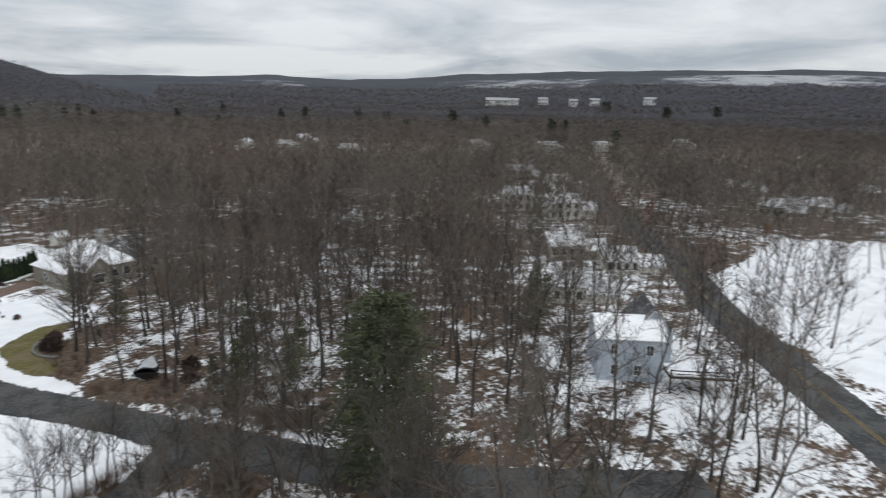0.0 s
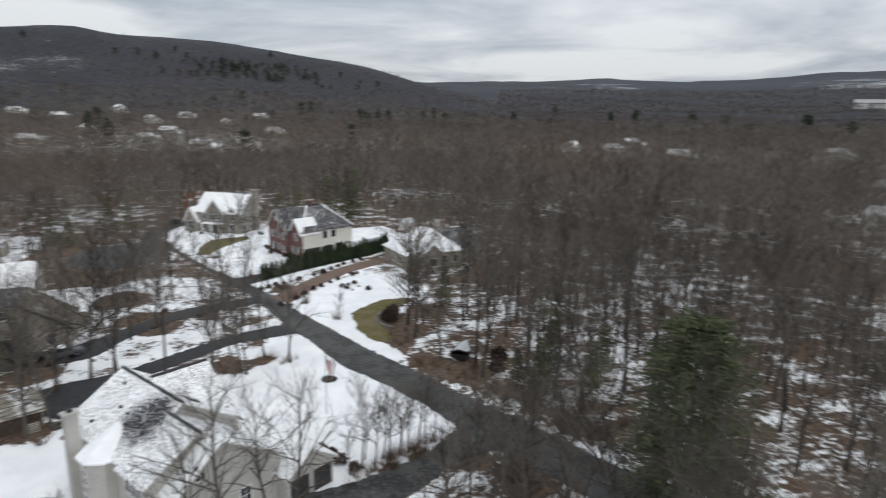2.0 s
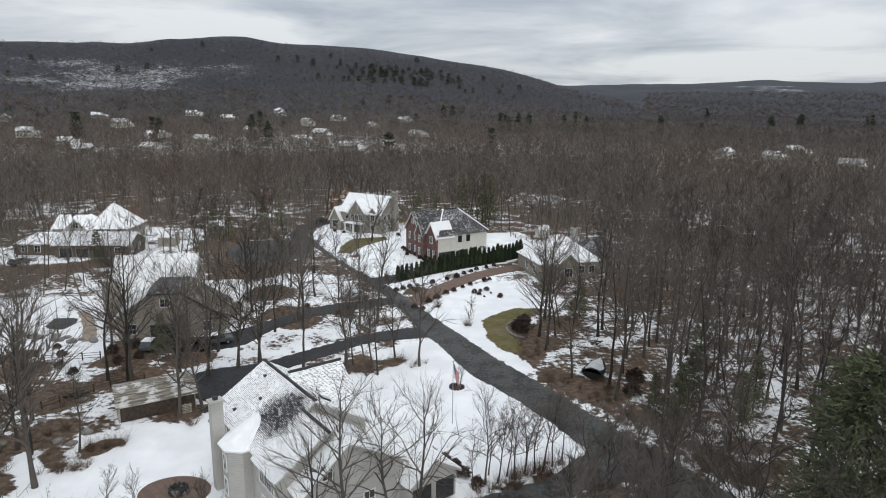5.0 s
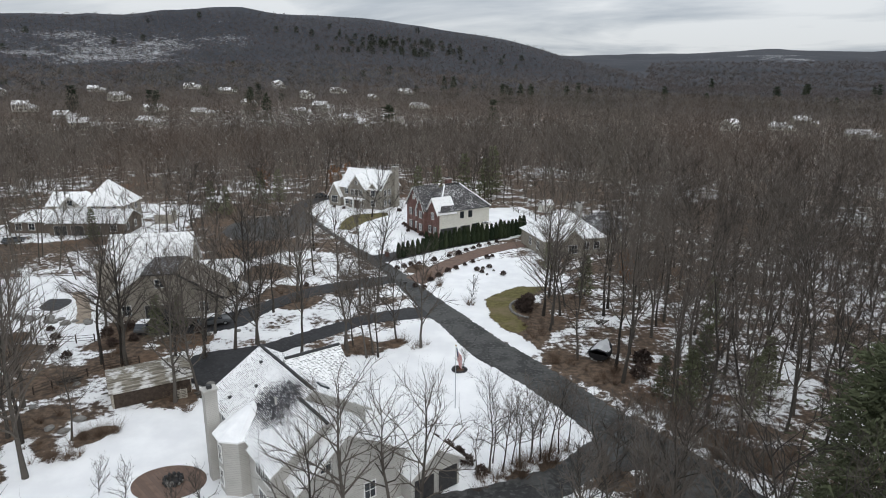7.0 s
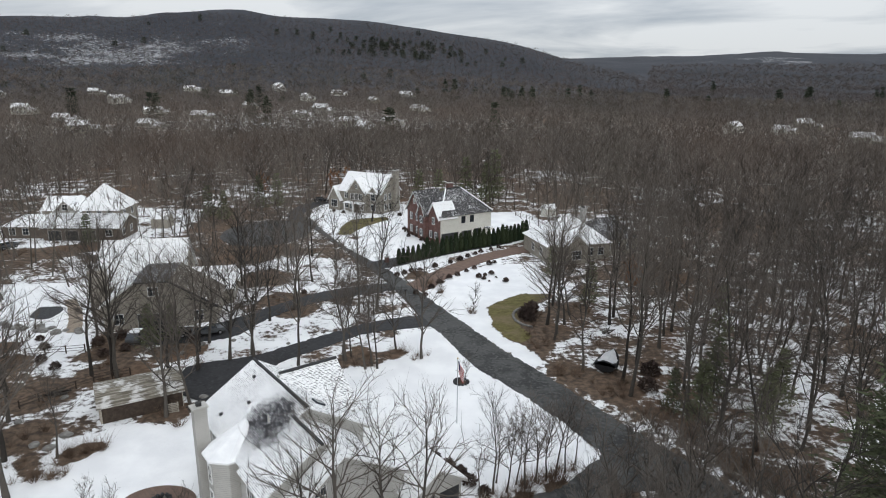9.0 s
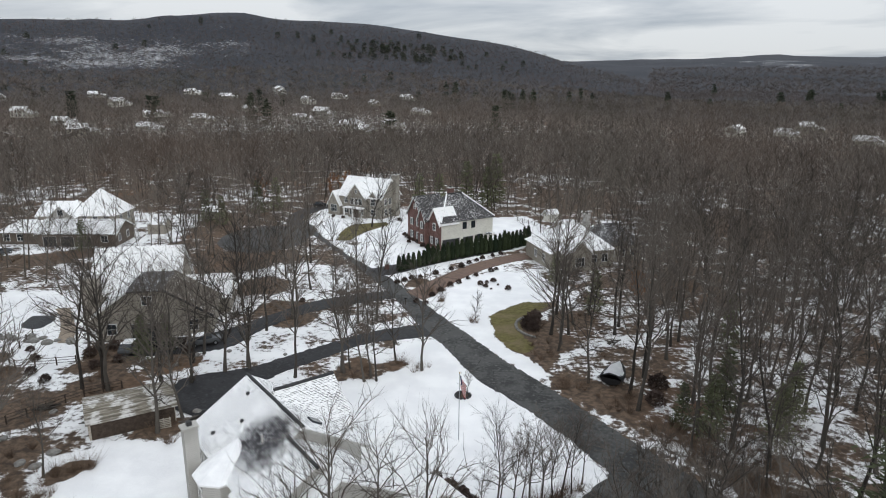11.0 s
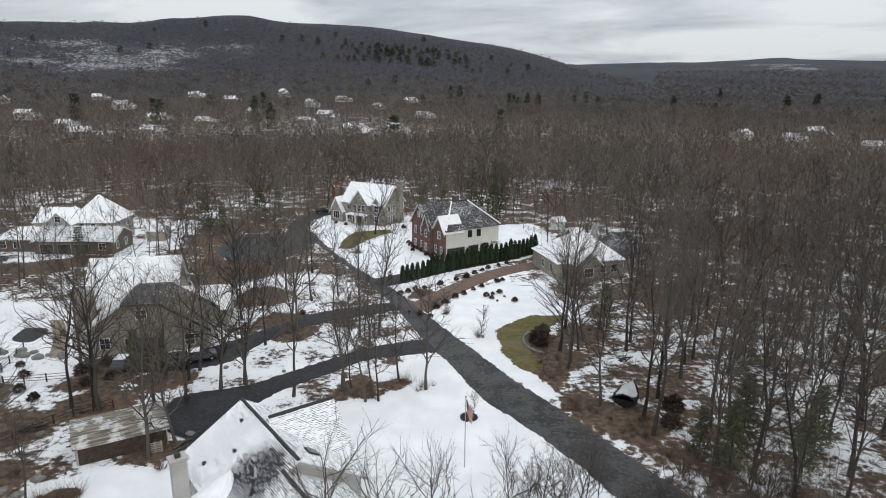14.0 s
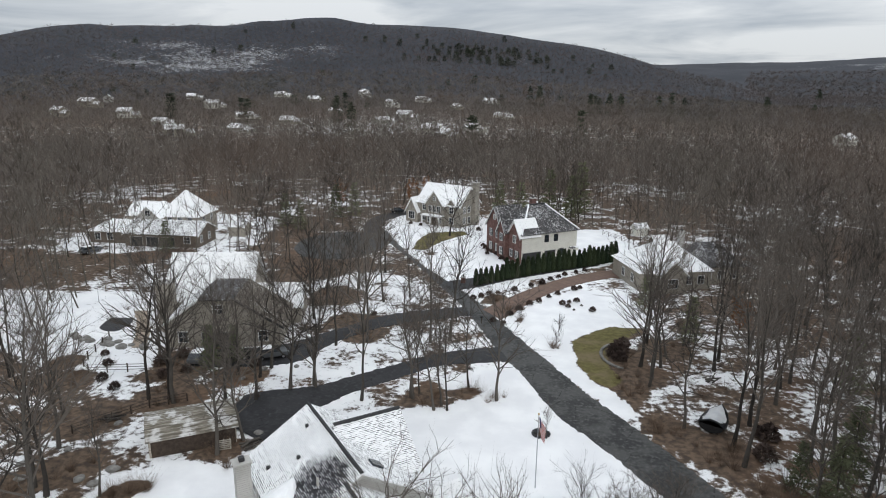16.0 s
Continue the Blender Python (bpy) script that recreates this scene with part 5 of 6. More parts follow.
def put_model(m, x, y, s=1.0, group="", z=None):
    ob = copy_thing(m, pose(x, y, float(land(x, y)) if z is None else z, 0, 0, plant.rng.uniform(0, 360)))
    ob.scale = (s, s, s)
    if group:
        ob["group"] = group
    return ob


def drop_model(*ms):
    for m in ms:
        for o in (m, *m.children_recursive):
            bpy.data.objects.remove(o)


big_pine = tree_model("pine_tree", conifer(1, 18.2, 6.8, 19, 9, 84, 0.40, 0.22, 0.62, 0.05), "broad yellow-green pine tree among bare trees", "tree", M_BARK, M_PINE)
put_model(big_pine, 32.1, 33.7)
young_pine = tree_model("pine_tree", conifer(2, 9, 2.6, 13, 7, 16, 0.38, 0.1, 1.0, 0.05), "dark green young pine tree in the woods", "tree", M_BARK, M_PINE)
for x, y, s in ((46, 28, 0.55), (53, 32, 0.6), (74, 52, 1.0), (78, 55, 1.05), (82, 56, 0.8), (27.5, 58, 0.85), (31, 63, 0.9), (25.5, 60.5, 0.6), (34, 57, 0.8), (38, 62, 0.8), (24, 96, 0.8), (39.5, 82, 0.9), (-2, 180, 1.2), (6, 188, 1.5), (12, 183, 1.4), (15, 192, 1.7), (-8, 186, 1.1), (-48, 176, 1.1), (-52, 172, 1.1), (-62, 160, 1.0), (-57, 157, 0.9), (-78, 131, 0.8), (-38, 79.5, 0.6), (-40, 77, 0.7), (20, 110, 0.7), (-4.5, 166, 0.7), (44, 18, 0.5), (130, 100, 1.3), (190, 150, 1.5), (196, 140, 1.6)):
    put_model(young_pine, x, y, s, "young pines")
drop_model(big_pine, young_pine)

far_pine = [joined(*conifer(10 + i, 18, 4.0, 13, 6, 3, 1.5, 0.06, 0.9, 0.03)) for i in range(3)]
low_pine = [joined(*conifer(30 + i, 10, 4.2, 8, 6, 4, 1.5, 0.3, 0.6, 0.05)) for i in range(3)]
spots = []
for az, dist, n in ((4.8, 690, 2), (5.6, 690, 2), (6.5, 690, 2), (7.3, 690, 2), (10.5, 740, 1), (11.5, 740, 1), (12.3, 740, 1), (18.6, 820, 3), (21.8, 780, 1), (27, 900, 3), (31, 760, 1), (38, 640, 4), (-24.5, 560, 2), (-16, 640, 1), (-17, 560, 2), (-0.4, 740, 1), (0.8, 740, 1), (-15.5, 470, 1), (-30, 620, 3), (-5, 330, 1), (4, 420, 1), (42, 900, 8), (45, 760, 2), (51, 640, 6), (52, 620, 6), (57, 420, 2), (29, 1000, 4), (33.5, 1050, 3), (36, 980, 2), (60, 1300, 10), (64, 1350, 8), (55, 1500, 12), (22, 1200, 3)):
    for _ in range(n):
        d, a = dist + rng.uniform(-12, 12), radians(az + rng.uniform(-0.25, 0.25))
        spots.append((d * math.sin(a), d * math.cos(a), float(land(d * math.sin(a), d * math.cos(a)))))
NEAR_SPOTS = len(spots)
for _ in range(90):
    a, d = radians(rng.gauss(-5, 3.4)), rng.uniform(1040, 1170)
    spots.append((d * math.sin(a), d * math.cos(a), float(land(d * math.sin(a), d * math.cos(a)))))
for _ in range(40):
    a, d = radians(rng.uniform(-40, 8)), rng.uniform(650, 1250)
    spots.append((d * math.sin(a), d * math.cos(a), float(land(d * math.sin(a), d * math.cos(a)))))
V, F, T = scatter(far_pine, spots[:NEAR_SPOTS], rng, (0.9, 1.3))
V2, F2, T2 = scatter(low_pine, spots[NEAR_SPOTS:], rng, (0.6, 1.1))
V, F, T = np.concatenate([V, V2]), np.concatenate([F, F2 + len(V)]), np.concatenate([T, T2])
tagged(tri_mesh("evergreens", V, F, M_PINE_FAR, T), "scattered dark evergreens among distant bare woods", "woods", kind="stuff")


def arborvitae(seed):
    np.random.seed(seed)
    T, C = Tris(), Tris()
    T.tube([np.array((0, 0, -0.1)), np.array((0, 0, 3.0))], [0.07, 0.02], 5)
    C.tube([np.array((0, 0, z)) for z in (0.1, 0.8, 1.8, 2.7, 3.2)], [0.35, 0.5, 0.42, 0.22, 0.03], 7)
    for _ in range(420):
        z = np.random.uniform(0.05, 3.3) ** 1.0
        a = np.random.uniform(0, 6.283)
        r = np.interp(z, (0, 0.7, 1.8, 2.8, 3.4), (0.46, 0.62, 0.52, 0.28, 0.03)) * np.random.uniform(0.8, 1.12)
        C.blade(np.array((math.cos(a) * r * 0.8, math.sin(a) * r * 0.8, z)), np.array((math.cos(a) * 0.14, math.sin(a) * 0.14, np.random.uniform(0.15, 0.42))), 0.16)
    return T.arrays(), C.arrays()


arb = [tree_model("arborvitae", arborvitae(i), "narrow dark green arborvitae in a clipped row", "shrub", M_BARK, M_ARB) for i in range(2)]
ARB_LINE = resample([(-9.2, 118.2), (-5.3, 121.6), (1.1, 127.2), (7.9, 132.2), (15.2, 136.9), (19.6, 141)], 0.1)
for i in range(29):
    p = ARB_LINE[min(int(i * len(ARB_LINE) / 29), len(ARB_LINE) - 1)]
    s = 0.86 if i < 6 else rng.uniform(0.98, 1.2)
    put_model(arb[i % 2], p.x + rng.uniform(-0.12, 0.12), p.y + rng.uniform(-0.12, 0.12), s * 1.12, "row of arborvitae")
drop_model(*arb)


def round_shrub(seed):
    np.random.seed(seed)
    T, C = Tris(), Tris()
    for _ in range(7):
        d = np.random.normal(size=3) * np.array((0.25, 0.25, 0)) + np.array((0, 0, 0.45))
        T.tube([np.array((0, 0, -0.05)), d], [0.02, 0.01], 3)
    for _ in range(340):
        v = np.random.normal(size=3)
        v /= np.linalg.norm(v)
        v[2] = abs(v[2]) * 0.85
        p = v * np.array((0.5, 0.5, 0.75)) * np.random.uniform(0.6, 1.08) + np.array((0, 0, 0.12))
        C.blade(p, np.random.normal(size=3) * 0.09 + v * 0.1, 0.17)
    return T.arrays(), C.arrays()


shrubs = [tree_model("shrub", round_shrub(i + 5), "rounded dark brown-green shrub on the snow", "shrub", M_BARK, M_SHRUB) for i in range(3)]
for x, y, s in ((-8.9, 110.7, 1.0), (-7.6, 111.8, 1.05), (-6.4, 113.3, 1.0), (-4.8, 114.2, 0.8), (-1.9, 116.6, 1.1), (1.1, 119.6, 0.9), (3.2, 121.4, 1.2), (4.8, 124, 1.0), (6.4, 126, 0.9), (7.7, 127.8, 1.0), (10.0, 130.0, 0.8), (11.8, 131.6, 0.9), (-3.2, 99.4, 0.8), (-4.9, 100.2, 0.9), (-2.3, 103.6, 1.0), (-0.9, 106.2, 1.1), (0.9, 109.2, 1.1), (2.4, 111.0, 1.0), (4.2, 113.6, 0.8), (5.8, 115.6, 0.9), (8.9, 118.6, 1.1), (10, 119.8, 0.8), (6.4, 110.2, 1.0), (7.3, 108.9, 0.8), (8.9, 112.1, 1.0), (7.6, 111.2, 0.7), (11.2, 107.6, 1.0), (9.6, 110, 0.4), (8.2, 107.6, 0.4),
                (-4.2, 136.2, 1.0), (-5.2, 137.8, 1.1), (-5.4, 139.8, 0.9), (-6.4, 141.2, 1.2), (-7.4, 143, 1.1), (-8.4, 144.6, 1.3), (-9.2, 146.4, 1.2), (-3.2, 133.6, 1.3), (-10, 148.5, 1.0), (-7, 145, 0.9), (-8.6, 141.6, 0.9), (-28, 168, 0.9), (-31, 170, 0.9), (-12.4, 165, 1.1),
                (12.6, 89.8, 2.0), (13.6, 91.4, 2.2), (13.2, 88.2, 1.8), (14.2, 93, 1.8), (24.5, 66, 2.0), (26, 70, 2.2), (-33, 83, 1.2), (-45.5, 80, 1.6), (-47.5, 77.5, 1.6), (-35, 79, 1.3), (0.6, 49.5, 1.3), (1.6, 48.3, 1.4), (2.6, 47.2, 1.2), (-0.6, 51.0, 1.0), (3.8, 45.6, 1.1), (-43, 76, 1.2), (-45, 74, 1.4), (-36.5, 82, 1.1), (-24, 100, 0.9), (-52, 72, 1.3), (-49, 70, 1.2), (-54, 76, 1.2), (-56.5, 79, 1.0), (-18, 96, 0.8)):
    put_model(shrubs[rng.randrange(3)], x, y, s, "shrubs in the yards")
drop_model(*shrubs)

# oaks that keep their dry leaves
for x, y, h in ((-31, 190, 9), (-36, 196, 8), (-55, 188, 8), (150, 88, 11), (160, 84, 9), (178, 60, 5), (32, 100, 6)):
    np.random.seed(int(x) + 500)
    T, C = bare_tree(int(x) + 300, h, 10, 4, 3, 0.04, 4, 0.2, 0.36)
    Lf = Tris()
    Lf.V, Lf.n = list(C[0]), len(C[0])
    Lf.F = [tuple(f) for f in C[1]]
    for _ in range(900):
        p = C[0][np.random.randint(len(C[0]))]
        Lf.blade(p, np.random.normal(size=3) * 0.25, 0.22)
    t = tree_model("oak_tree", (T, Lf.arrays()), "small oak tree holding dry russet leaves", "tree", M_BARK, M_LEAF)
    t.matrix_world = pose(x, y, 0)


# ---------- things in the yards ----------
def streaked_roof():
    """Weathered roof felt in long strips, with moss and thin snow streaks along them."""
    k = Nodes("weathered_tan_roofing")
    sep = k.n("SeparateXYZ", Vector=k.t.nodes.new("ShaderNodeUVMap").outputs[0])
    u, v = sep.outputs[0], sep.outputs[1]
    streak = k.noise(1.0, 5, k.n("CombineXYZ", X=k.math("MULTIPLY", u, 0.5), Y=k.math("MULTIPLY", v, 5.0)).outputs[0])
    patch = k.noise(0.7, 4)
    col = k.mix(k.step(streak, 0.38, 0.62), (0.13, 0.115, 0.09), (0.30, 0.275, 0.23))
    col = k.mix(k.step(k.math("ADD", patch, k.math("MULTIPLY", streak, 0.6)), 0.78, 0.95), col, (0.62, 0.61, 0.59))
    seam = k.step(k.math("FRACT", k.math("DIVIDE", v, 0.55)), 0.93, 0.97)
    col = k.mix(k.math("MULTIPLY", seam, 0.6), col, (0.07, 0.06, 0.05))
    k.bump(streak, 0.02)
    return k.done(col, 0.9)


def shed():
    S = thing("shed", pose(-36.3, 56.9, 0, 0, 0, 30.5), "weathered tan shed with a bowed snow-dusted roof", "shed")
    L, W = 8.3, 4.6
    prof = [(0, -0.1), (0, 2.0), (0.35, 2.75), (1.2, 3.3), (2.3, 3.5), (3.4, 3.3), (4.25, 2.75), (4.6, 2.0), (4.6, -0.1)]
    bm = bmesh.new()
    prism(bm, [(0, y, z) for y, z in prof], (L, 0, 0))
    part("wall", bm, M_TANBOARD, S)
    boxes("front", [(0.2, L - 0.1, -0.06, 0.05, 0, 1.95)], M_WOOD, S, "dark stained long side")
    bm = bmesh.new()
    uvl = bm.loops.layers.uv.new("UVMap")
    arc = [(-0.25, 1.85)] + [(y, z + 0.06) for y, z in prof[1:-1]] + [(4.85, 1.85)]
    prism(bm, [(-0.25, y, z) for y, z in arc] + [(-0.25, y + (0.07 if y < 2.3 else -0.07), z - 0.09) for y, z in arc[::-1]], (L + 0.5, 0, 0))
    for f in bm.faces:
        for lp in f.loops:
            lp[uvl].uv = (lp.vert.co.x + 50, lp.vert.co.y + lp.vert.co.z * 0.4 + 50)
    part("roof", bm, streaked_roof(), S)
    window(S, 0.0, 1.5, 1.15, "-u", 1.6, 2.1, M_TANBOARD, "door", M_TANBOARD, 2, 1)
    window(S, 0, 2.3, 2.7, "-u", 0.5, 0.5)


def pallet():
    P = thing("pallet", pose(-30.4, 59.2, 0, 78, 0, 25), "pale wooden pallet leaning by the shed", "pallet")
    for i in range(6):
        boxes("slat", [(0, 1.4, 0.02 + i * 0.18, 0.13 + i * 0.18, 0, 0.03)], M_TANBOARD, P)
    for x in (0.05, 0.65, 1.25):
        boxes("runner", [(x, x + 0.1, 0, 1.1, -0.1, 0)], M_TANBOARD, P)


def flagpole():
    P = thing("flagpole", pose(1.55, 57.8, 0), "tall white flagpole with a hanging striped flag", "flagpole")
    bm = bmesh.new()
    tube_bm(bm, [(0, 0, -0.2), (0, 0, 3.5), (0, 0, 7.5)], [0.05, 0.045, 0.03], 8)
    part("pole", bm, M_METAL, P)
    bm = bmesh.new()
    bmesh.ops.create_icosphere(bm, subdivisions=2, radius=0.09, matrix=Matrix.Translation((0, 0, 7.58)))
    part("finial", bm, M_YELLOW, P)
    # limp cloth: stripes run down the hanging fold
    def cloth(name, u0, u1, v0, v1, mat, lift):
        bm = bmesh.new()
        n = 10
        rows = []
        for j in range(n + 1):
            v = v0 + (v1 - v0) * j / n
            rows.append([])
            for i in range(4):
                u = u0 + (u1 - u0) * i / 3
                x = 0.06 + u * 0.36 + 0.07 * math.sin(u * 9 + v * 1.2)
                y = 0.16 * math.sin(u * 13 + v * 1.7) + lift
                rows[-1].append(bm.verts.new((x, y, 7.3 - v * 1.0 - u * 0.75)))
        for a, b in zip(rows, rows[1:]):
            for i in range(3):
                bm.faces.new((a[i], a[i + 1], b[i + 1], b[i]))
        bmesh.ops.solidify(bm, geom=bm.faces[:], thickness=0.012)
        return part(name, bm, mat, flag)
    flag = boxes("flag", [(0.03, 0.06, -0.01, 0.01, 6.1, 7.3)], M_CLOTH, P, "limp red, white and blue flag")
    for i in range(13):
        cloth("stripe", 0.0, 1.6, i * 0.105, (i + 1) * 0.105, M_RED if i % 2 == 0 else M_CLOTH, 0)
    cloth("canton", 0.0, 0.62, 0, 0.72, M_NAVY, 0.016)
    cloth("canton", 0.0, 0.62, 0, 0.72, M_NAVY, -0.016)


def stone_ring():
    R = thing("tree_ring", pose(2.2, 67.4, 0), "ring of dark edging stones round a bed with a short post", "garden bed")
    for i in range(14):
        a = 6.283 * i / 14
        bm = bmesh.new()
        bmesh.ops.create_icosphere(bm, subdivisions=1, radius=0.22, matrix=pose(0.85 * math.cos(a), 0.85 * math.sin(a), 0.1, 0, 0, i * 40) @ Matrix.Diagonal((1.1, 0.8, 0.8, 1)))
        part("stone", bm, M_DARK, R)
    bm = bmesh.new()
    bmesh.ops.create_cone(bm, cap_ends=True, segments=16, radius1=0.75, radius2=0.3, depth=0.12, matrix=Matrix.Translation((0, 0, 0.05)))
    part("mulch", bm, M_MULCH, R)
    boxes("post", [(-0.06, 0.06, -0.06, 0.06, 0, 1.0)], M_WOOD, R)
    bm = bmesh.new()
    bmesh.ops.create_icosphere(bm, subdivisions=2, radius=0.32, matrix=Matrix.Translation((-0.5, -0.1, 0.35)))
    part("pot", bm, M_DARK, R)


def bed_edge():
    E = thing("bed_edging", pose(0, 0, 0), "low curved edge of rough grey stones round a hollow", "edging")
    rg = random.Random(8)
    for i in range(26):
        a = radians(250 - 170 * i / 25)
        bm = bmesh.new()
        bmesh.ops.create_icosphere(bm, subdivisions=1, radius=0.26, matrix=pose(14.2 + 3.4 * math.cos(a), 89.6 + 4.4 * math.sin(a), 0.14, 0, 0, rg.uniform(0, 90)) @ Matrix.Diagonal((1.2, 0.9, 0.85, 1)))
        part("stone", bm, M_ROCK, E)


def gate_post():
    G = thing("brick_pillar", pose(-11.6, 119.6, 0), "red brick driveway pillar with a lantern on top", "pillar")
    boxes("shaft", [(-0.4, 0.4, -0.4, 0.4, -0.1, 1.15)], M_BRICK, G)
    boxes("cap", [(-0.5, 0.5, -0.5, 0.5, 1.15, 1.27)], M_CONC, G)
    bm = bmesh.new()
    bmesh.ops.create_cone(bm, cap_ends=True, segments=6, radius1=0.12, radius2=0.18, depth=0.4, matrix=Matrix.Translation((0, 0, 1.5)))
    part("lantern", bm, M_DARK, G)


def mailbox(x, y, turn):
    m = thing("mailbox", pose(x, y, 0, 0, 0, turn), "black mailbox on a post by the road", "mailbox")
    boxes("post", [(-0.05, 0.05, -0.05, 0.05, -0.1, 1.05)], M_WOOD, m)
    bm = bmesh.new()
    prism(bm, [(-0.25, -0.09, 1.05), (-0.25, 0.09, 1.05), (-0.25, 0.09, 1.18), (-0.25, 0.05, 1.25), (-0.25, -0.05, 1.25), (-0.25, -0.09, 1.18)], (0.5, 0, 0))
    part("box", bm, M_BLACK, m)


def boat():
    B = thing("boat", pose(21.3, 72.0, 0, 0, 0, 62), "small boat on blocks under a snow-topped dark tarp", "boat")
    bm = bmesh.new()
    rings = []
    for i in range(9):
        t = i / 8
        w = 1.25 * (1 - t ** 3.2) + 0.04
        x = -2.3 + 4.8 * t
        keel = 0.25 + 0.35 * t ** 3
        top = 1.15 + 0.25 * t
        rings.append([bm.verts.new(p) for p in ((x, -w, top), (x, -w * 0.85, keel + 0.35), (x, 0, keel), (x, w * 0.85, keel + 0.35), (x, w, top))])
    for a, b in zip(rings, rings[1:]):
        for i in range(4):
            bm.faces.new((a[i], a[i + 1], b[i + 1], b[i]))
    bm.faces.new(rings[0])
    part("hull", bm, M_BLACK, B)
    for nm, mat, s, dz, lab in (("tarp", M_TARP, 1.06, 0.0, "dark tarp"), ("snow_layer", M_SNOW, 0.93, 0.07, "snow lying on the tarp")):
        bm = bmesh.new()
        rows = []
        for i in range(13):
            t = i / 12
            w = (1.3 * (1 - t ** 3.2) + 0.05) * s
            x = (-2.35 + 4.9 * t) * (1 if s > 1 else 0.86)
            rows.append([bm.verts.new((x, w * q, 1.18 + dz + 0.25 * t + 0.5 * (1 - q * q) * (1 - 0.5 * t) + 0.03 * math.sin(9 * t + 7 * q) - (0.35 if abs(q) == 1 and s > 1 else 0))) for q in (-1, -0.96, -0.6, -0.2, 0.2, 0.6, 0.96, 1)])
        for a, b in zip(rows, rows[1:]):
            for i in range(7):
                bm.faces.new((a[i], a[i + 1], b[i + 1], b[i]))
        bmesh.ops.solidify(bm, geom=bm.faces[:], thickness=0.03)
        part(nm, bm, mat, B, lab)
    for x in (-1.5, 1.2):
        boxes("block", [(x - 0.2, x + 0.2, -0.7, 0.7, -0.1, 0.42)], M_WOOD, B)


def car(x, y, turn, paint, label):
    C = thing("car", pose(x, y, 0.06, 0, 0, turn), label, "car", "parked cars")
    bm = bmesh.new()
    side = [(-2.25, 0.35), (2.2, 0.35), (2.3, 0.65), (2.2, 0.88), (1.1, 1.0), (-1.2, 1.02), (-2.2, 0.98), (-2.32, 0.7)]
    prism(bm, [(px, -0.9, pz) for px, pz in side], (0, 1.8, 0))
    bmesh.ops.bevel(bm, geom=bm.edges[:], offset=0.07, segments=2, affect="EDGES")
    body = part("body", bm, paint, C)
    bm = bmesh.new()
    prism(bm, [(px, -0.76, pz) for px, pz in ((1.1, 0.98), (0.35, 1.5), (-1.5, 1.52), (-2.1, 1.0))], (0, 1.52, 0))
    part("windows", bm, M_GLASS, C)
    bm = bmesh.new()
    prism(bm, [(px, -0.72, pz) for px, pz in ((0.32, 1.49), (0.28, 1.56), (-1.45, 1.58), (-1.52, 1.5))], (0, 1.44, 0))
    part("roof", bm, M_SNOW if paint is not M_CARS[0] else paint, C)
    for wx in (-1.4, 1.4):
        for wy in (-0.88, 0.88):
            bm = bmesh.new()
            bmesh.ops.create_cone(bm, cap_ends=True, segments=18, radius1=0.34, radius2=0.34, depth=0.22, matrix=pose(wx, wy, 0.34, 90))
            wh = part("wheel", bm, M_BLACK, C)
            bm = bmesh.new()
            bmesh.ops.create_cone(bm, cap_ends=True, segments=12, radius1=0.2, radius2=0.18, depth=0.24, matrix=pose(wx, wy, 0.34, 90))
            part("rim", bm, M_METAL, wh)
    for wy in (-0.65, 0.65):
        boxes("headlight", [(2.2, 2.3, wy - 0.15, wy + 0.15, 0.66, 0.8)], M_GLASS, C)


def fire_circle():
    P = thing("patio", pose(-24.6, 43.9, 0), "round brown paver patio cleared of snow", "patio")
    bm = bmesh.new()
    ring = [(3.3 * math.cos(a), 2.6 * math.sin(a), -0.1) for a in (6.283 * i / 40 for i in range(40))]
    prism(bm, ring, (0, 0, 0.16))
    part("paving", bm, M_PAVER, P)
    F = thing("fire_pit", pose(-24.2, 43.9, 0.06), "dark stone fire pit on the round patio", "fire pit")
    rg = random.Random(2)
    for lay in range(2):
        for i in range(12):
            a = 6.283 * (i + lay * 0.5) / 12
            bm = bmesh.new()
            bmesh.ops.create_icosphere(bm, subdivisions=1, radius=0.22, matrix=pose(0.75 * math.cos(a), 0.75 * math.sin(a), 0.13 + lay * 0.25, rg.uniform(0, 90), rg.uniform(0, 90), 0) @ Matrix.Diagonal((1.1, 0.9, 0.75, 1)))
            part("stone", bm, M_ROCK if rg.random() < 0.3 else M_DARK, F)
    bm = bmesh.new()
    bmesh.ops.create_cone(bm, cap_ends=True, segments=14, radius1=0.65, radius2=0.5, depth=0.2, matrix=Matrix.Translation((0, 0, 0.1)))
    part("ash_bed", bm, M_BLACK, F)


def boulder(x, y, s):
    bm = bmesh.new()
    rg = random.Random(int(x * 10))
    bmesh.ops.create_icosphere(bm, subdivisions=2, radius=s)
    for v in bm.verts:
        v.co = Vector((v.co.x * 1.25, v.co.y, v.co.z * 0.6)) * rg.uniform(0.88, 1.1)
    ob = part("boulder", bm, M_ROCK)
    ob.matrix_world = pose(x, y, s * 0.2, 0, 0, rg.uniform(0, 180))
    tagged(ob, "grey rounded boulder half buried in snow", "rock", "boulders in the yard")


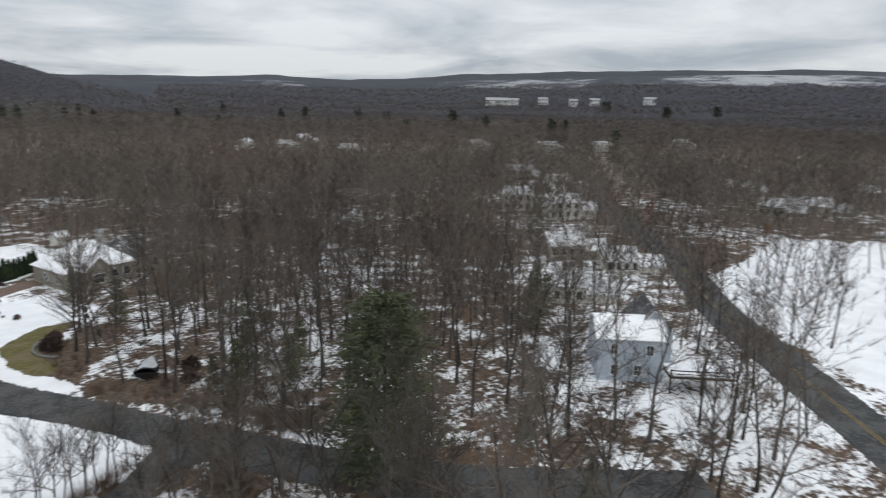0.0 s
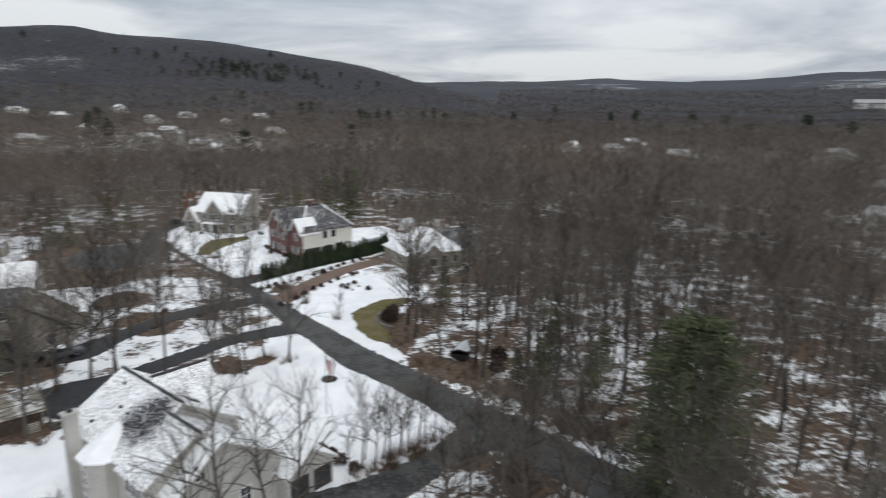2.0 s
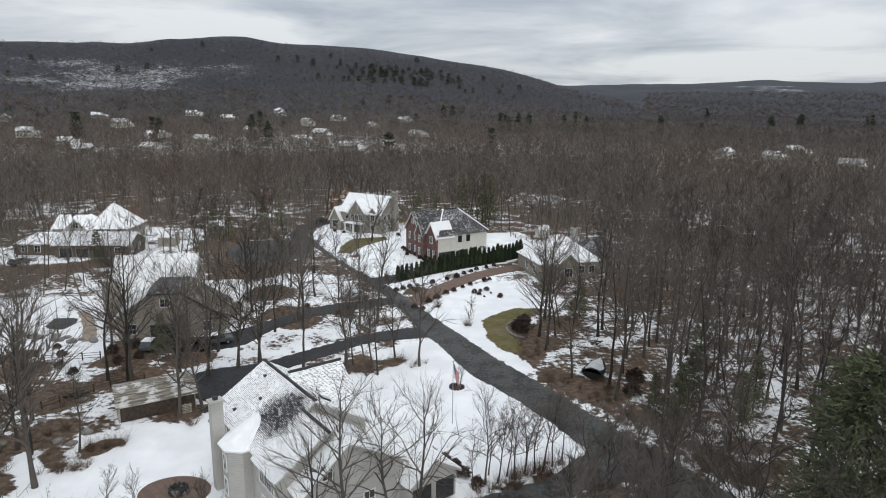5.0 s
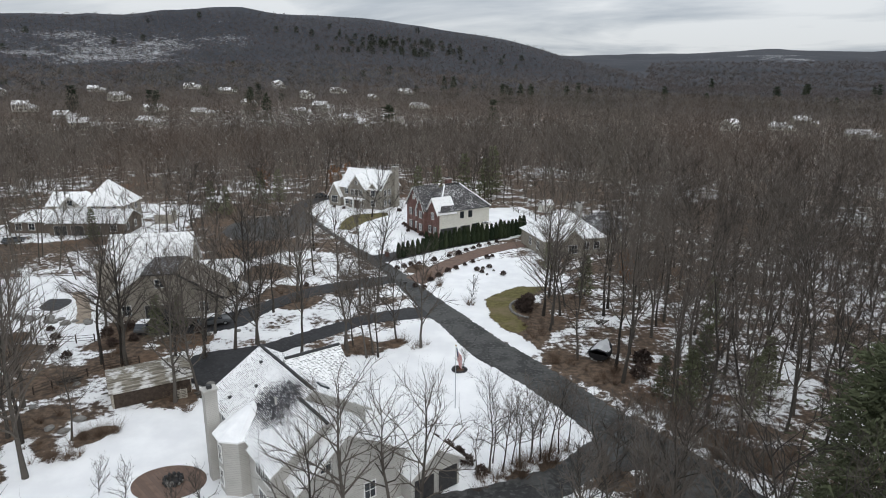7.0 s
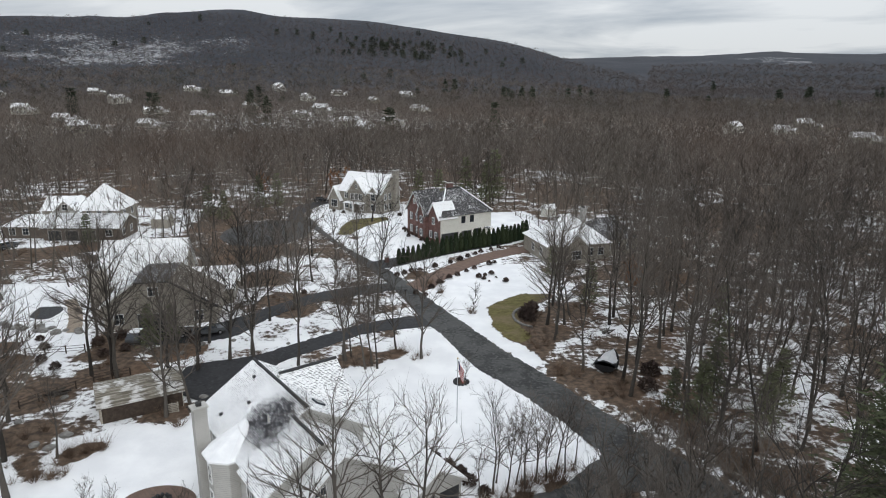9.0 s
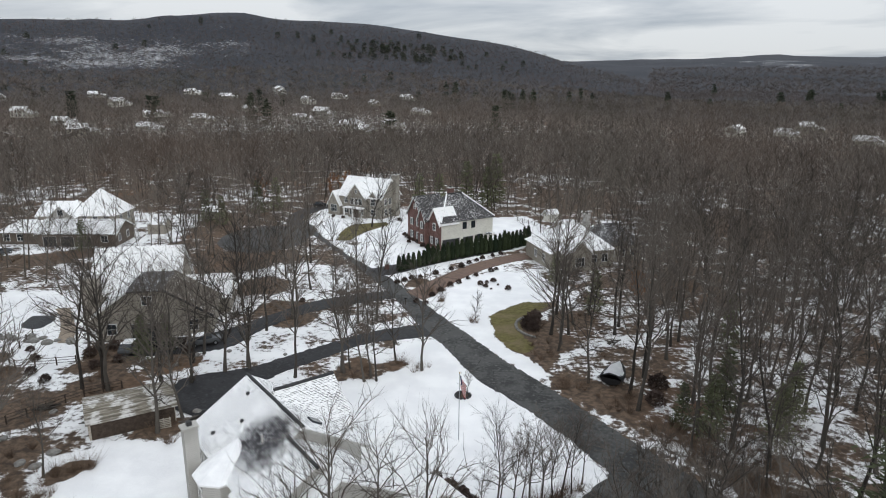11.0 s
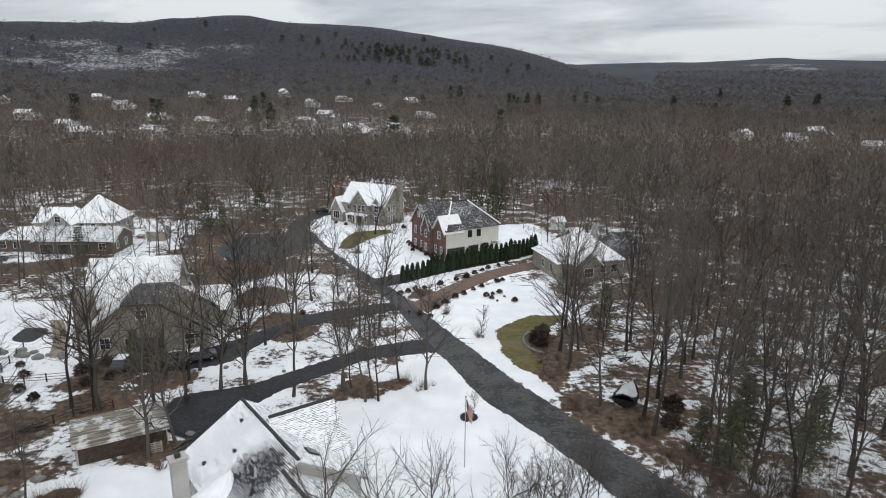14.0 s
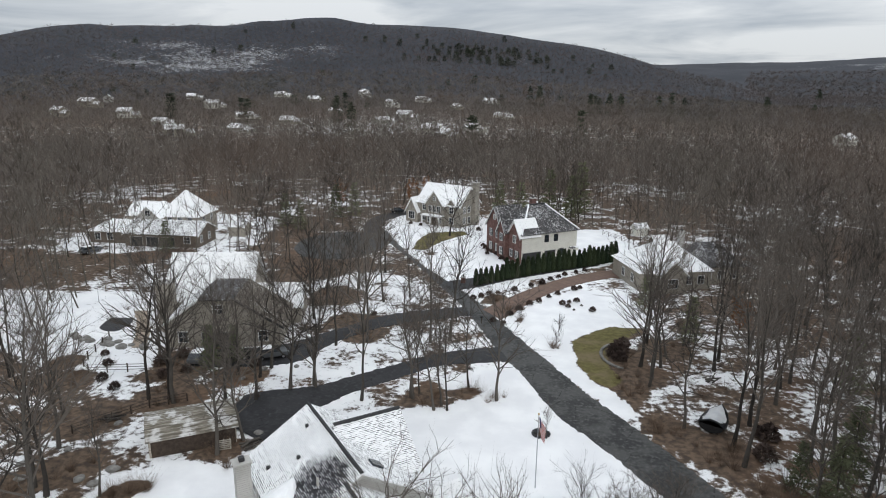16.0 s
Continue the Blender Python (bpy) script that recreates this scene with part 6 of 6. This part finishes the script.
def fence(line, label, gap=2.4, height=1.2):
    P = resample(line, 0.1)
    F = thing("fence", pose(0, 0, 0), label, "fence")
    n = int(len(P) * 0.1 / gap)
    pts = [P[min(int(i * gap / 0.1), len(P) - 1)] for i in range(n + 1)]
    for p in pts:
        boxes("post", [(p.x - 0.06, p.x + 0.06, p.y - 0.06, p.y + 0.06, -0.1, height)], M_WOOD, F)
    for z in (0.35, 0.7, 1.05):
        for a, b in zip(pts, pts[1:]):
            bm = bmesh.new()
            tube_bm(bm, [(a.x, a.y, z), (b.x, b.y, z)], [0.035, 0.035], 5)
            part("rail", bm, M_WOOD, F)


def log_pile(x, y, n, seed):
    rg = random.Random(seed)
    L = thing("log_pile", pose(x, y, 0, 0, 0, rg.uniform(0, 180)), "heap of fallen grey branches on the ground", "logs")
    for i in range(n):
        bm = bmesh.new()
        a = rg.uniform(-0.5, 0.5)
        r, ln = rg.uniform(0.05, 0.12), rg.uniform(1.0, 2.4)
        cx, cy, cz = rg.uniform(-0.6, 0.6), rg.uniform(-0.6, 0.6), 0.06 + 0.09 * (i % 4)
        tube_bm(bm, [(cx - ln / 2 * math.cos(a), cy - ln / 2 * math.sin(a), cz), (cx, cy, cz + 0.03), (cx + ln / 2 * math.cos(a), cy + ln / 2 * math.sin(a), cz)], [r, r * 0.9, r * 0.6], 6)
        part("log", bm, M_BARK, L)


def small_shed(x, y, turn, w, wall, label):
    S = thing("shed", pose(x, y, 0, 0, 0, turn), label, "shed")
    block(S, 0, w, 0, w * 0.8, 2.1, 3.1, "u", wall, M_ROOF_SNOW, over=0.2)
    window(S, w / 2, 0, 1.0, "-v", 1.2, 1.9, M_TRIM, "door", wall, 1, 1)


shed()
pallet()
flagpole()
stone_ring()
bed_edge()
gate_post()
mailbox(-15.6, 118.0, 30)
mailbox(-6.6, 99.0, 30)
boat()
car(-38.6, 80.6, 18, M_CARS[0], "black parked car by the tan house")
car(-33.8, 81.8, 28, M_CARS[1], "dark grey parked car with snow on its roof")
car(-43, 79.6, 95, M_CARS[1], "dark grey parked car in the asphalt court")
car(-37, 183.5, 20, M_CARS[0], "dark parked car by the stone house")
car(-94, 128, 70, M_CARS[1], "grey parked car at the cream house")
fire_circle()
for x, y, s in ((-40.8, 52.7, 0.5), (-38.7, 54.6, 0.55), (-39.0, 52.2, 0.5), (-45.3, 57.1, 0.4), (-46.3, 52.0, 0.45), (-43.5, 62.6, 0.4), (-27.6, 63.0, 0.45), (-21.6, 78.6, 0.3), (-29.5, 79.5, 0.35), (-35, 75, 0.4), (-48, 54, 0.4), (-26, 57.6, 0.4), (-33.5, 78, 0.45), (-44, 80, 0.6), (-46, 81, 0.5)):
    boulder(x, y, s)
fence([(-59.5, 84.3), (-57.5, 76), (-55.6, 73.6), (-51, 74.5), (-47, 75.5)], "dark post and rail fence round the side yard")
fence([(-47, 60), (-44, 64), (-42, 66.5), (-38, 69)], "dark rail fence behind the shed", 2.0, 1.0)
fence([(19, 166), (24, 158), (27, 150), (24, 145)], "thin rail fence round the back yard")
log_pile(-44.5, 63.5, 12, 1)
log_pile(-37.5, 60.2, 10, 2)
log_pile(-27.4, 60.5, 12, 3)
log_pile(24, 84, 8, 4)
small_shed(27, 165, 20, 3.2, M_WHITEWALL, "small cream garden shed with snow on its roof")
small_shed(29, 152, 20, 3.0, M_WOOD, "small brown wooden garden shed")
small_shed(-66, 166, -10, 5.0, M_TANWALL, "small tan outbuilding with a snowy roof")
# covered pool, path and rocks beside the tan house
tagged(strip("driveway", [(-62.9, 95.6), (-58, 88.5), (-54.4, 81.7)], [(-60.9, 96), (-56, 88.8), (-52.3, 82)], 0.05, M_CONC_TAN, "tan gravel path beside the covered pool", 0.1))


def pool():
    P = thing("pool", pose(-62, 89.6, 0, 0, 0, 40), "covered dark pool with a snowy stone rim", "pool")
    for nm, k_, z, mat in (("rim", 1.25, 0.12, M_SNOW), ("cover", 1.0, 0.17, M_TARP)):
        bm = bmesh.new()
        prism(bm, [(1.9 * k_ * math.cos(a) * (1 + 0.3 * math.sin(2 * a + 0.7)), 3.1 * k_ * math.sin(a) * (1 + 0.1 * math.cos(3 * a)), -0.05) for a in (6.283 * i / 36 for i in range(36))], (0, 0, z + 0.05))
        part(nm, bm, mat, P)


pool()
rng = random.Random(21)
for i in range(16):
    t = i / 15
    boulder(-65 + 12 * t + rng.uniform(-0.7, 0.7), 84.4 - 2.6 * t + rng.uniform(-0.8, 0.8), rng.uniform(0.35, 0.7))
